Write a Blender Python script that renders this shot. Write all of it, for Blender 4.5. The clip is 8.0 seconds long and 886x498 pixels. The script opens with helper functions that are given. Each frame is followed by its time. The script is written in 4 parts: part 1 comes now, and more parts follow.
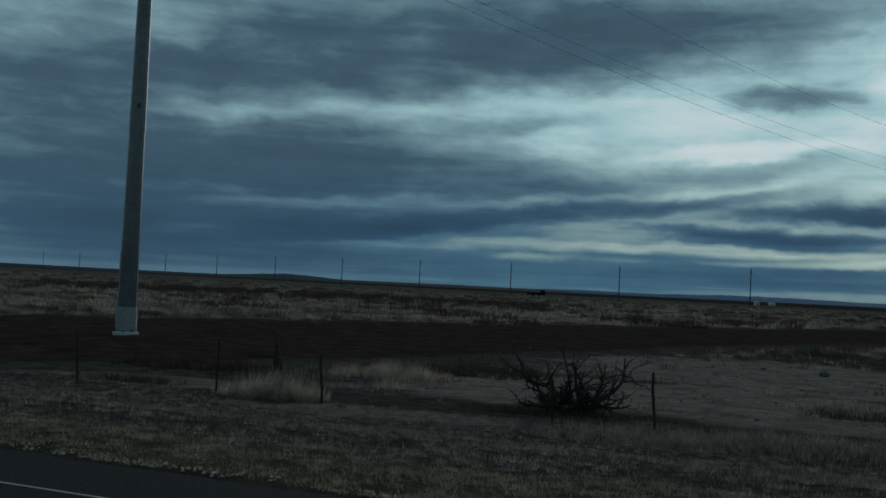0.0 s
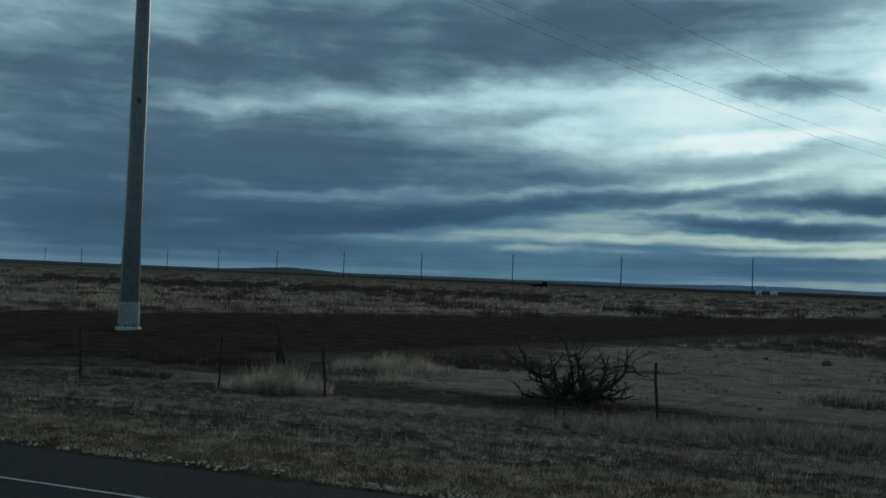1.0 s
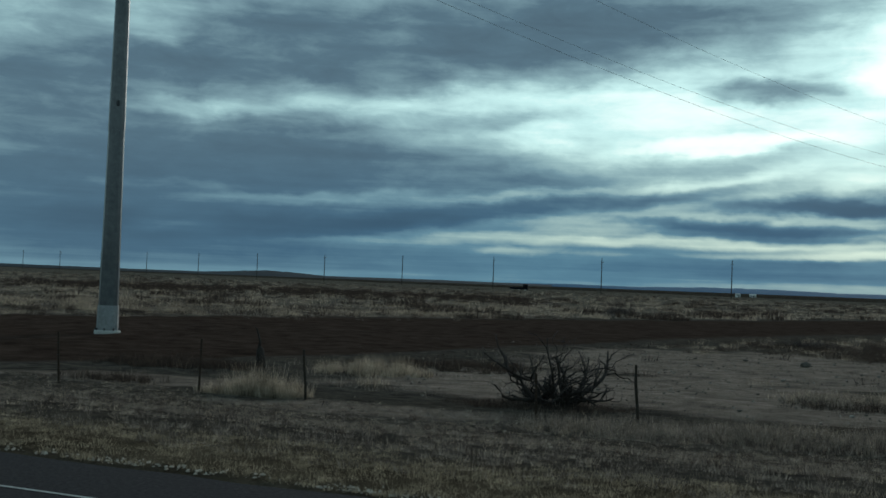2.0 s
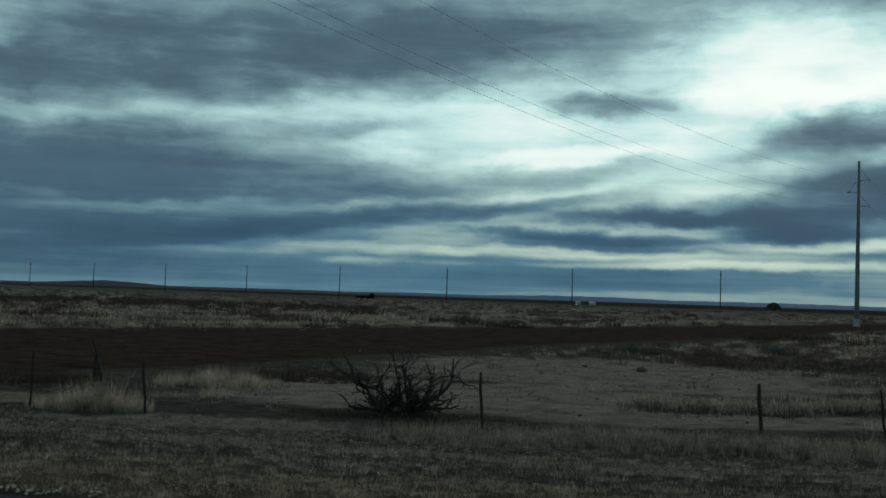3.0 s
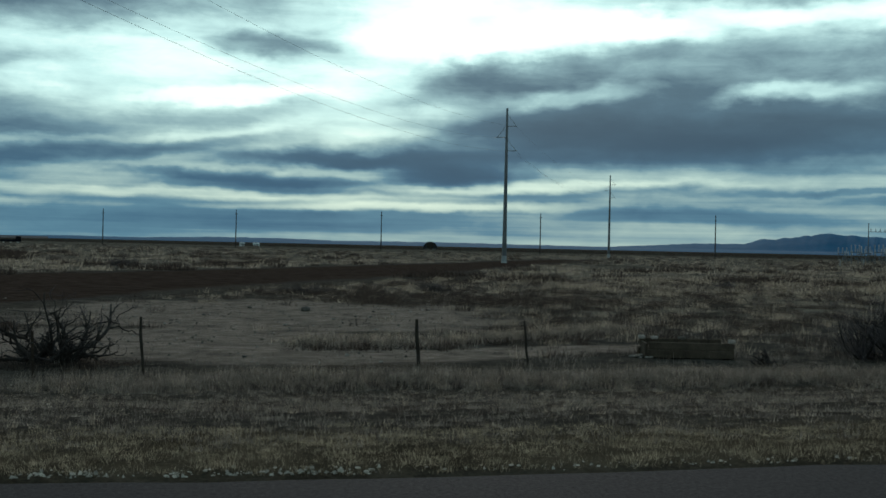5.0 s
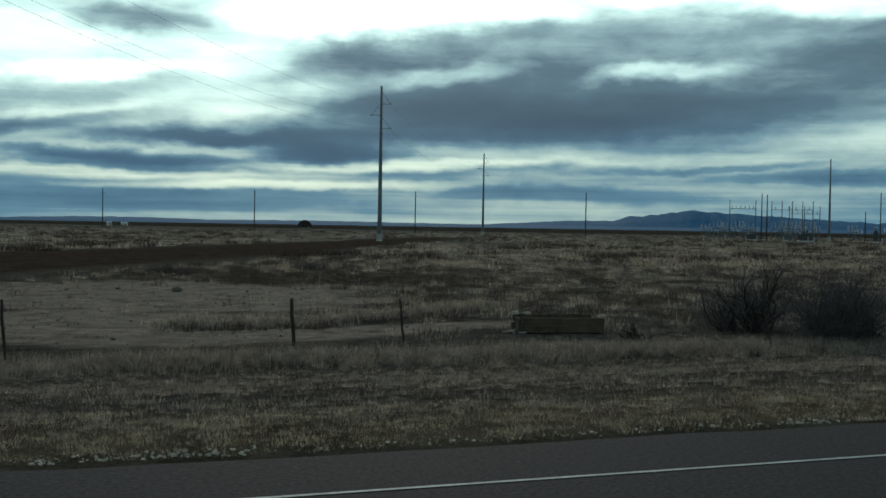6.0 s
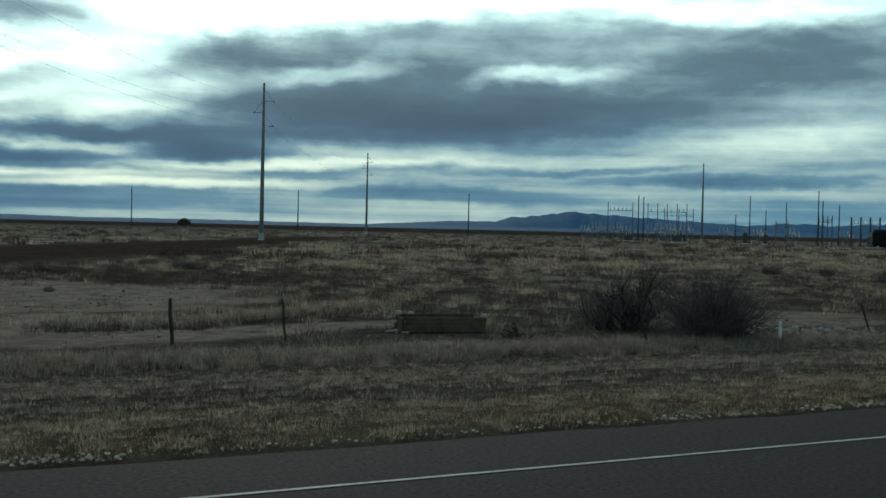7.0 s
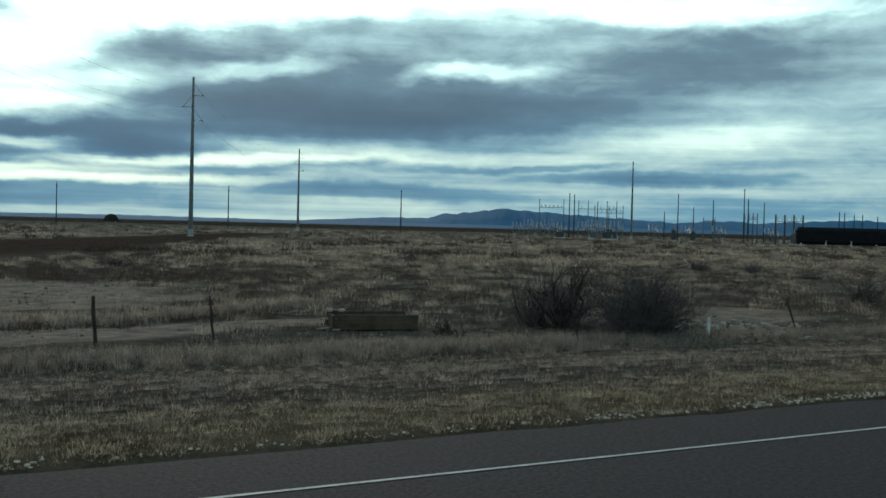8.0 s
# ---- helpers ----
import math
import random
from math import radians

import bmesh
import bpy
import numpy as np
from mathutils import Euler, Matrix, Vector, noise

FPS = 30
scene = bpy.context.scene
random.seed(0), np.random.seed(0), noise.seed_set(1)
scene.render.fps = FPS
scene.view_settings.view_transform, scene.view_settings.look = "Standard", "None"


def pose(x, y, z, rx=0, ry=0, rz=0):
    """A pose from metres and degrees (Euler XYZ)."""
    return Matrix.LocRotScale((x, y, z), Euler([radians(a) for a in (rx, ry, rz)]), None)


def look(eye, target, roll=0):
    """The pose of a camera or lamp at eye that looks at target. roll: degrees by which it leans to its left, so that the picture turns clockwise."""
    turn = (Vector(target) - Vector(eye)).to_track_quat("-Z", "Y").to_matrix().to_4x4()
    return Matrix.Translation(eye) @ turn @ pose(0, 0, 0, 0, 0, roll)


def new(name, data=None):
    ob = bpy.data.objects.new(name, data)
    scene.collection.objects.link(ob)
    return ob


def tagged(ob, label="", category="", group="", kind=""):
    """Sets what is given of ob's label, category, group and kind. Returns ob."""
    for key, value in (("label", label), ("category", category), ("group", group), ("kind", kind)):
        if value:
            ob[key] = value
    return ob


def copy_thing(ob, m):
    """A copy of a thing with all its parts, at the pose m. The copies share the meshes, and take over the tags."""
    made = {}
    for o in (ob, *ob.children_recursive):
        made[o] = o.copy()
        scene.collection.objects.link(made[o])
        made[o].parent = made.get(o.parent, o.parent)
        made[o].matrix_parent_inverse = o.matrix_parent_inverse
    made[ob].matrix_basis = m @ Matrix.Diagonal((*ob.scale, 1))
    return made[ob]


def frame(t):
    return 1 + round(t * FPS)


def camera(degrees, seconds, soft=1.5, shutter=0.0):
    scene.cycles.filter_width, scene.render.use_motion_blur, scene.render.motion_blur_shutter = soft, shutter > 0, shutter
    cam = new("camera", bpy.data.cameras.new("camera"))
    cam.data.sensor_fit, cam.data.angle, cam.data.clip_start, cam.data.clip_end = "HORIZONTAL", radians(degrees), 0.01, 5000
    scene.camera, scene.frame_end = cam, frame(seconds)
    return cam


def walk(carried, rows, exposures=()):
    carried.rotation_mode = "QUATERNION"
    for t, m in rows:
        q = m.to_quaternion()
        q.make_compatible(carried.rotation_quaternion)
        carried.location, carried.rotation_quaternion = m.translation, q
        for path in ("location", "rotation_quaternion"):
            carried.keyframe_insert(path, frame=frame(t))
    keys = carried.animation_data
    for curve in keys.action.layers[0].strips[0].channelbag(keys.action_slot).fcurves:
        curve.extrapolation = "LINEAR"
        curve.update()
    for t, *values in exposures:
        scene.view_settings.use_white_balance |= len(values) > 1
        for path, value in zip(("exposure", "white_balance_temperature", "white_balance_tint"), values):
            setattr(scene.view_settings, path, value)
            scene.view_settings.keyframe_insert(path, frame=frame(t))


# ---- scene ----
EYE = 1.4
cam = camera(45.37, 8.0, soft=1.6)
PATH = [
    (0.0, pose(0, 0, EYE, 91.98, 0, 14.88) @ pose(0, 0, 0, 0, 0, 2.75)),
    (0.5, pose(0, 0, EYE, 91.75, 0, 15.13) @ pose(0, 0, 0, 0, 0, 2.09)),
    (1.0, pose(0, 0, EYE, 91.56, 0, 14.95) @ pose(0, 0, 0, 0, 0, 2.25)),
    (2.3, pose(0, 0, EYE, 91.99, 0, 12.72) @ pose(0, 0, 0, 0, 0, 2.00)),
    (2.5, pose(0, 0, EYE, 92.49, 0, 10.54) @ pose(0, 0, 0, 0, 0, 2.21)),
    (3.0, pose(0, 0, EYE, 92.53, 0, 5.64) @ pose(0, 0, 0, 0, 0, 1.86)),
    (3.5, pose(0, 0, EYE, 92.58, 0, 1.19) @ pose(0, 0, 0, 0, 0, 1.94)),
    (4.0, pose(0, 0, EYE, 91.53, 0, -3.17) @ pose(0, 0, 0, 0, 0, 1.30)),
    (4.5, pose(0, 0, EYE, 90.31, 0, -7.65) @ pose(0, 0, 0, 0, 0, 0.84)),
    (4.7, pose(0, 0, EYE, 90.12, 0, -9.63) @ pose(0, 0, 0, 0, 0, 1.10)),
    (5.8, pose(0, 0, EYE, 88.86, 0, -18.12) @ pose(0, 0, 0, 0, 0, 0.85)),
    (6.0, pose(0, 0, EYE, 88.76, 0, -19.20) @ pose(0, 0, 0, 0, 0, 0.94)),
    (6.5, pose(0, 0, EYE, 89.48, 0, -23.51) @ pose(0, 0, 0, 0, 0, 1.20)),
    (7.0, pose(0, 0, EYE, 88.87, 0, -25.50) @ pose(0, 0, 0, 0, 0, 1.32)),
    (7.5, pose(0, 0, EYE, 88.87, 0, -28.17) @ pose(0, 0, 0, 0, 0, 1.31)),
    (7.9, pose(0, 0, EYE, 88.80, 0, -29.15) @ pose(0, 0, 0, 0, 0, 1.38)),
    (8.0, pose(0.10, 0.17, EYE, 88.77, 0, -29.16) @ pose(0, 0, 0, 0, 0, 1.45)),
]
walk(cam, PATH, exposures=[
    (0.0, -0.75, 6150, 10), (0.5, -0.60, 6150, 10), (1.0, -0.3, 6250, 9), (2.3, 0.1, 6680, 9), (3.0, -0.2, 6680, 8), (3.5, -0.42, 6680, 8), (4.0, -0.47, 6680, 8),
    (4.5, -0.1, 6680, 8), (6.0, 0.25, 6950, 10), (7.0, 0.36, 6950, 10), (7.5, 0.46, 6950, 10), (8.0, 0.68, 6950, 10)])


# ---- sky and light ----
world = bpy.data.worlds.new("overcast_sky")
scene.world = world
world.use_nodes = True
W = world.node_tree
W.nodes.clear()


def wn(kind, *links, **props):
    n = W.nodes.new(kind)
    for key, value in props.items():
        setattr_plain(n, key, value)
    for i, v in enumerate(links):
        if v is None:
            continue
        if isinstance(v, bpy.types.NodeSocket):
            W.links.new(v, n.inputs[i])
        else:
            n.inputs[i].default_value = v
    return n


def setattr_plain(n, key, value):
    if key == "operation":
        n.operation = value
    elif key == "blend_type":
        n.blend_type = value
    elif key == "clamp":
        n.use_clamp = value


def math_w(op, a, b=None, clamp=False):
    return wn("ShaderNodeMath", a, b, operation=op, clamp=clamp).outputs[0]


sky_dir = W.nodes.new("ShaderNodeTexCoord").outputs["Generated"]
xyz = wn("ShaderNodeSeparateXYZ", sky_dir)
bearing = math_w("MULTIPLY", math_w("ARCTAN2", xyz.outputs[0], xyz.outputs[1]), 57.2958)
height = math_w("MULTIPLY", math_w("ARCSINE", xyz.outputs[2]), 57.2958)


def sky_noise(sx, sy, detail, rough, offset, distort=0.0):
    p = wn("ShaderNodeCombineXYZ", math_w("MULTIPLY", bearing, sx), math_w("MULTIPLY", height, sy), offset)
    n = W.nodes.new("ShaderNodeTexNoise")
    W.links.new(p.outputs[0], n.inputs["Vector"])
    n.inputs["Scale"].default_value, n.inputs["Detail"].default_value = 1.0, detail
    n.inputs["Roughness"].default_value, n.inputs["Distortion"].default_value = rough, distort
    return n.outputs[0]


def centred(n, size):
    return math_w("MULTIPLY", math_w("SUBTRACT", n, 0.5), size)


# wind-torn edges: the cloud coordinates are pushed about by broken noise
warp_u = math_w("ADD", centred(sky_noise(0.12, 0.4, 5, 0.5, 3.0), 6.0), centred(sky_noise(0.5, 0.9, 5, 0.55, 8.0), 1.7))
warp_v = math_w("ADD", centred(sky_noise(0.15, 0.4, 5, 0.5, 12.0), 2.0), centred(sky_noise(0.5, 0.9, 5, 0.55, 19.0), 1.05))
low = wn("ShaderNodeMapRange", height, 0.3, 9.0, 0.3, 1.0).outputs[0]
cu = math_w("ADD", bearing, warp_u)
cv = math_w("ADD", height, math_w("MULTIPLY", warp_v, low))
cloud_at = wn("ShaderNodeCombineXYZ", cu, cv, 0.0).outputs[0]
overhead = wn("ShaderNodeMapRange", height, 16.0, 32.0, 0.53, 0.36).outputs[0]
light_sum, cloud_count = [overhead], [0]


def cloud(u, v, half_u, half_v, tilt, amount):
    """A bank of cloud (amount below 0) or a thin bright place at bearing u and height v, in degrees."""
    global cloud_at
    cloud_count[0] += 1
    if cloud_count[0] % 10 == 0:  # chain the work in groups of ten, so that the sky's shader stays within its memory
        cloud_at = wn("ShaderNodeCombineXYZ", wn("ShaderNodeMath", light_sum[0], 1e-7, cu, operation="MULTIPLY_ADD").outputs[0], cv, 0.0).outputs[0]
    m = wn("ShaderNodeMapping", cloud_at)
    m.vector_type = "TEXTURE"
    m.inputs["Location"].default_value = (u, v, 0)
    m.inputs["Rotation"].default_value = (0, 0, radians(tilt))
    m.inputs["Scale"].default_value = (half_u * 1.35, half_v * 1.35, 1)
    reach = wn("ShaderNodeVectorMath", m.outputs[0], operation="LENGTH").outputs["Value"]
    fade = wn("ShaderNodeMapRange", reach, 0.25, 1.28, amount * 1.1, 0.0)
    fade.interpolation_type = "SMOOTHSTEP"
    light_sum[0] = math_w("ADD", light_sum[0], fade.outputs[0])


cloud(-17.5, 12.8, 14.3, 2.44, 5, -0.27)
cloud(-5.0, 13.0, 7.8, 1.65, 8, -0.22)
cloud(-35.0, 8.7, 7.5, 3.17, 2, -0.17)
cloud(-30.2, 12.7, 1.8, 1.03, 2, 0.24)
cloud(-35.7, 12.3, 3.4, 1.72, 2, 0.06)
cloud(-5.2, 9.6, 9.9, 1.80, 6, 0.21)
cloud(-18.0, 9.4, 6.7, 0.76, 2, 0.16)
cloud(-26.9, 8.6, 2.8, 0.42, 2, 0.20)
cloud(-12.5, 8.9, 4.0, 0.67, 2, -0.15)
cloud(-19.4, 6.3, 9.1, 1.68, -1, -0.22)
cloud(-8.4, 5.6, 3.9, 0.55, 2, -0.20)
cloud(-9.2, 7.9, 2.1, 0.61, 2, 0.16)
cloud(-1.7, 8.9, 5.0, 1.78, 2, 0.13)
cloud(1.2, 7.7, 4.7, 0.30, 4, 0.24)
cloud(0.4, 6.7, 4.4, 0.59, 5, -0.26)
cloud(1.3, 5.2, 5.3, 0.41, 8, -0.22)
cloud(-10.1, 4.0, 10.0, 0.49, 7, -0.26)
cloud(-8.7, 4.9, 6.1, 0.24, 5, 0.11)
cloud(-20.2, 4.3, 5.5, 0.27, 3, 0.16)
cloud(-29.7, 4.6, 4.1, 0.24, 0, 0.10)
cloud(-28.2, 2.7, 2.4, 0.48, 2, 0.24)
cloud(-32.5, 2.7, 4.7, 0.52, 2, -0.15)
cloud(-20.8, 2.9, 9.1, 0.49, 2, -0.20)
cloud(-6.2, 3.2, 5.1, 0.27, 0, 0.14)
cloud(-1.2, 2.5, 9.8, 0.27, 0, 0.09)
cloud(-10.2, 1.8, 1.8, 0.21, 2, 0.16)
cloud(4.4, 4.3, 4.0, 0.40, 2, -0.20)
cloud(3.0, 3.4, 6.4, 0.29, -1, -0.19)
cloud(-17.7, 2.1, 6.1, 0.21, 2, 0.11)
cloud(3.4, 10.4, 3.2, 0.52, 7, -0.26)
cloud(-1.2, 1.3, 15.4, 0.71, 0, -0.06)
cloud(-33.9, 3.0, 8.7, 2.60, 2, -0.15)
cloud(-31.0, 1.4, 12.3, 1.18, 2, -0.09)
cloud(-20.8, 2.8, 9.7, 1.82, 2, -0.09)
cloud(14.4, 12.3, 6.4, 2.12, -4, 0.50)
cloud(8.6, 10.0, 4.0, 1.53, 21, 0.32)
cloud(-1.7, 9.8, 11.5, 3.02, 1, 0.10)
cloud(4.9, 10.0, 3.7, 0.61, 1, -0.21)
cloud(1.9, 10.6, 1.8, 0.46, 1, -0.11)
cloud(17.7, 10.3, 2.7, 0.75, 1, -0.09)
cloud(25.8, 6.1, 9.6, 1.60, -2, -0.32)
cloud(8.7, 4.9, 6.1, 0.61, 1, -0.30)
cloud(13.0, 3.8, 3.0, 0.43, 1, -0.26)
cloud(19.5, 8.8, 6.0, 1.49, 1, -0.15)
cloud(11.1, 6.5, 4.0, 0.91, 11, 0.18)
cloud(27.9, 8.2, 1.4, 0.40, 1, 0.16)
cloud(21.5, 11.7, 4.4, 0.59, -5, 0.24)
cloud(0.8, 3.1, 9.1, 0.39, -1, -0.11)
cloud(5.0, 4.0, 4.6, 0.18, 1, 0.13)
cloud(-1.0, 2.5, 12.7, 0.24, -0, 0.07)
cloud(14.2, 2.1, 10.0, 0.24, 1, 0.13)
cloud(17.2, 2.7, 3.6, 0.21, 1, -0.12)
cloud(33.8, 7.1, 13.8, 1.98, 3, -0.25)
cloud(21.4, 5.7, 9.2, 1.16, -3, -0.21)
cloud(9.8, 4.5, 7.7, 0.48, 1, -0.27)
cloud(25.6, 10.0, 5.8, 1.53, 1, -0.22)
cloud(40.9, 9.6, 9.3, 1.46, -1, -0.21)
cloud(14.7, 8.9, 5.1, 1.06, 1, -0.21)
cloud(31.1, 8.3, 3.6, 0.54, 5, 0.40)
cloud(36.4, 9.8, 1.8, 0.42, 1, 0.08)
cloud(18.9, 8.2, 3.0, 0.55, 9, 0.36)
cloud(40.3, 11.7, 9.6, 0.76, -2, 0.40)
cloud(22.5, 11.5, 9.2, 0.73, 6, 0.28)
cloud(29.4, 4.0, 15.8, 1.09, 3, 0.19)
cloud(30.0, 2.3, 18.8, 1.21, 1, 0.06)
cloud(6.2, 6.3, 8.2, 1.75, 2, 0.14)
cloud(4.9, 3.0, 8.8, 0.74, 2, 0.04)
cloud(-9.7, 0.8, 13.1, 0.82, 1, -0.11)
cloud(42.9, 5.4, 4.6, 1.44, 1, 0.13)
cloud(13.0, 3.7, 3.6, 0.45, -1, -0.29)
cloud(26.1, 3.1, 4.9, 0.24, 1, -0.15)
cloud(34.5, 3.2, 3.9, 0.15, 1, -0.15)
cloud(41.1, 2.7, 5.8, 0.26, 0, -0.22)
cloud(27.0, 1.8, 6.7, 0.43, -1, -0.21)
cloud(2.9, 3.1, 5.1, 0.43, -2, -0.22)
cloud(4.8, 1.3, 7.5, 0.64, 1, -0.09)
cloud(9.0, 2.0, 8.9, 0.21, 1, 0.16)
cloud(43.8, 1.1, 6.3, 0.63, 1, -0.08)
cloud(16.6, 3.2, 9.1, 0.27, 1, 0.20)
cloud(14.7, 10.7, 2.7, 0.91, 1, 0.24)
cloud(-29.0, 7.0, 11.0, 5.5, 0, -0.09)
cloud(2.5, 6.8, 7.0, 2.8, 3, 0.17)
cloud(10.0, 12.5, 4.5, 2.4, 12, 0.15)
cloud(30.0, 3.3, 15.0, 1.2, 2, -0.10)
cloud(33.0, 11.4, 13.0, 0.9, -1, 0.14)
cloud(22.0, 5.9, 9.0, 0.7, 1, -0.10)
cloud(36.0, 6.9, 8.0, 0.7, 6, -0.10)
cloud(-27.0, 4.2, 12.0, 3.0, 0, -0.08)
cloud(4.0, 4.6, 5.0, 2.2, 0, 0.06)
cloud(26.0, 11.0, 11.0, 1.8, 0, 0.12)
cloud(26.0, 8.8, 11.0, 2.6, 0, 0.09)
cloud(17.0, 2.6, 6.0, 1.6, 0, -0.06)

streaks = math_w("ADD", centred(sky_noise(0.06, 1.0, 6, 0.5, 31.0, 0.5), 0.34), math_w("MULTIPLY", centred(sky_noise(0.32, 0.95, 9, 0.62, 44.0, 0.4), 0.50), low))
streaks = math_w("ADD", streaks, math_w("MULTIPLY", centred(sky_noise(0.14, 0.50, 6, 0.5, 57.0, 0.6), 0.34), low))
streaks = math_w("ADD", streaks, math_w("MULTIPLY", centred(sky_noise(0.05, 2.6, 6, 0.55, 71.0, 0.2), 0.36), math_w("SUBTRACT", 1.12, low)))
glow = math_w("SUBTRACT", math_w("ADD", light_sum[0], streaks), 0.5)
glow = math_w("ADD", math_w("MULTIPLY", math_w("TANH", math_w("MULTIPLY", glow, 1.75)), 0.52), 0.5)
ramp = W.nodes.new("ShaderNodeValToRGB")
W.links.new(glow, ramp.inputs[0])
stops = ramp.color_ramp
stops.interpolation = "LINEAR"
stops.elements[0].position, stops.elements[0].color = 0.0, (0.051, 0.088, 0.124, 1)
stops.elements[1].position, stops.elements[1].color = 1.0, (0.981, 1.060, 1.049, 1)
for at, colour in ((0.25, (0.082, 0.150, 0.203, 1)), (0.45, (0.177, 0.298, 0.351, 1)), (0.62, (0.279, 0.456, 0.498, 1)), (0.82, (0.523, 0.795, 0.808, 1))):
    stops.elements.new(at).color = colour
blue_ramp = W.nodes.new("ShaderNodeValToRGB")
W.links.new(glow, blue_ramp.inputs[0])
stops = blue_ramp.color_ramp
stops.elements[0].position, stops.elements[0].color = 0.0, (0.021, 0.065, 0.121, 1)
stops.elements[1].position, stops.elements[1].color = 1.0, (0.912, 1.027, 0.866, 1)
for at, colour in ((0.25, (0.032, 0.100, 0.178, 1)), (0.45, (0.080, 0.193, 0.275, 1)), (0.65, (0.317, 0.454, 0.444, 1)), (0.82, (0.616, 0.757, 0.654, 1))):
    stops.elements.new(at).color = colour
near_horizon = wn("ShaderNodeMapRange", height, 1.0, 9.0, 1.0, 0.0)
near_horizon.interpolation_type = "SMOOTHSTEP"
blue_side = wn("ShaderNodeMapRange", bearing, -32.0, -8.0, 0.5, 1.0).outputs[0]
tone = W.nodes.new("ShaderNodeMix")
tone.data_type = "RGBA"
W.links.new(math_w("MULTIPLY", near_horizon.outputs[0], blue_side), tone.inputs["Factor"])
W.links.new(ramp.outputs[0], tone.inputs["A"])
W.links.new(blue_ramp.outputs[0], tone.inputs["B"])
SUN_BEARING, SUN_HEIGHT = 14.0, 16.0
clear = W.nodes.new("ShaderNodeTexSky")
clear.sky_type, clear.sun_disc = "NISHITA", False
clear.sun_elevation, clear.sun_rotation = radians(SUN_HEIGHT), radians(SUN_BEARING)
sky_part = W.nodes.new("ShaderNodeBackground")
W.links.new(clear.outputs[0], sky_part.inputs[0])
sky_part.inputs[1].default_value = 0.0003
cloud_part = W.nodes.new("ShaderNodeBackground")
W.links.new(tone.outputs["Result"], cloud_part.inputs[0])
cloud_part.inputs[1].default_value = 1.08
both = W.nodes.new("ShaderNodeAddShader")
W.links.new(sky_part.outputs[0], both.inputs[0])
W.links.new(cloud_part.outputs[0], both.inputs[1])
W.links.new(both.outputs[0], W.nodes.new("ShaderNodeOutputWorld").inputs[0])

sun = new("sun", bpy.data.lights.new("sun", "SUN"))
sun.data.energy, sun.data.angle, sun.data.color = 0.9, radians(14), (1.0, 0.96, 0.90)
b, e = radians(SUN_BEARING), radians(SUN_HEIGHT)
sun.matrix_world = look((40 * math.sin(b), 40 * math.cos(b), 60), (40 * math.sin(b) - math.sin(b) * math.cos(e), 40 * math.cos(b) - math.cos(b) * math.cos(e), 60 - math.sin(e)))


# ---- materials ----
def material(name, colour, second, rough=0.9, scale=6.0, fine=60.0, metal=0.0, bump=0.3, per=None, spread=0.25, contrast=0.25):
    """A surface of two colours broken at two scales, with fine relief; per: 'object' or 'island' varies pieces."""
    m = bpy.data.materials.new(name)
    m.use_nodes = True
    t = m.node_tree
    bsdf = t.nodes["Principled BSDF"]
    co = t.nodes.new("ShaderNodeTexCoord").outputs["Object"]
    big, small = t.nodes.new("ShaderNodeTexNoise"), t.nodes.new("ShaderNodeTexNoise")
    for n, s in ((big, scale), (small, fine)):
        t.links.new(co, n.inputs["Vector"])
        n.inputs["Scale"].default_value, n.inputs["Detail"].default_value, n.inputs["Roughness"].default_value = s, 6, 0.65
    mix = t.nodes.new("ShaderNodeMix")
    mix.data_type = "RGBA"
    mix.inputs["A"].default_value, mix.inputs["B"].default_value = (*colour, 1), (*second, 1)
    add = t.nodes.new("ShaderNodeMath")
    add.operation = "ADD"
    t.links.new(big.outputs[0], add.inputs[0])
    t.links.new(small.outputs[0], add.inputs[1])
    rng = t.nodes.new("ShaderNodeMapRange")
    rng.inputs[1].default_value, rng.inputs[2].default_value = 1 - contrast, 1 + contrast
    t.links.new(add.outputs[0], rng.inputs[0])
    t.links.new(rng.outputs[0], mix.inputs["Factor"])
    out = mix.outputs["Result"]
    if per:
        rnd = t.nodes.new("ShaderNodeObjectInfo").outputs["Random"] if per == "object" else t.nodes.new("ShaderNodeNewGeometry").outputs["Random Per Island"]
        r2 = t.nodes.new("ShaderNodeMapRange")
        r2.inputs[3].default_value, r2.inputs[4].default_value = 1 - spread, 1 + spread
        t.links.new(rnd, r2.inputs[0])
        mul = t.nodes.new("ShaderNodeVectorMath")
        mul.operation = "SCALE"
        t.links.new(out, mul.inputs[0])
        t.links.new(r2.outputs[0], mul.inputs["Scale"])
        out = mul.outputs[0]
    t.links.new(out, bsdf.inputs["Base Color"])
    bsdf.inputs["Roughness"].default_value, bsdf.inputs["Metallic"].default_value = rough, metal
    if rough > 0.9:
        bsdf.inputs["Specular IOR Level"].default_value = 0.08
    if bump:
        bn = t.nodes.new("ShaderNodeBump")
        bn.inputs["Strength"].default_value, bn.inputs["Distance"].default_value = bump, 0.02
        t.links.new(small.outputs[0], bn.inputs["Height"])
        t.links.new(bn.outputs[0], bsdf.inputs["Normal"])
    return m


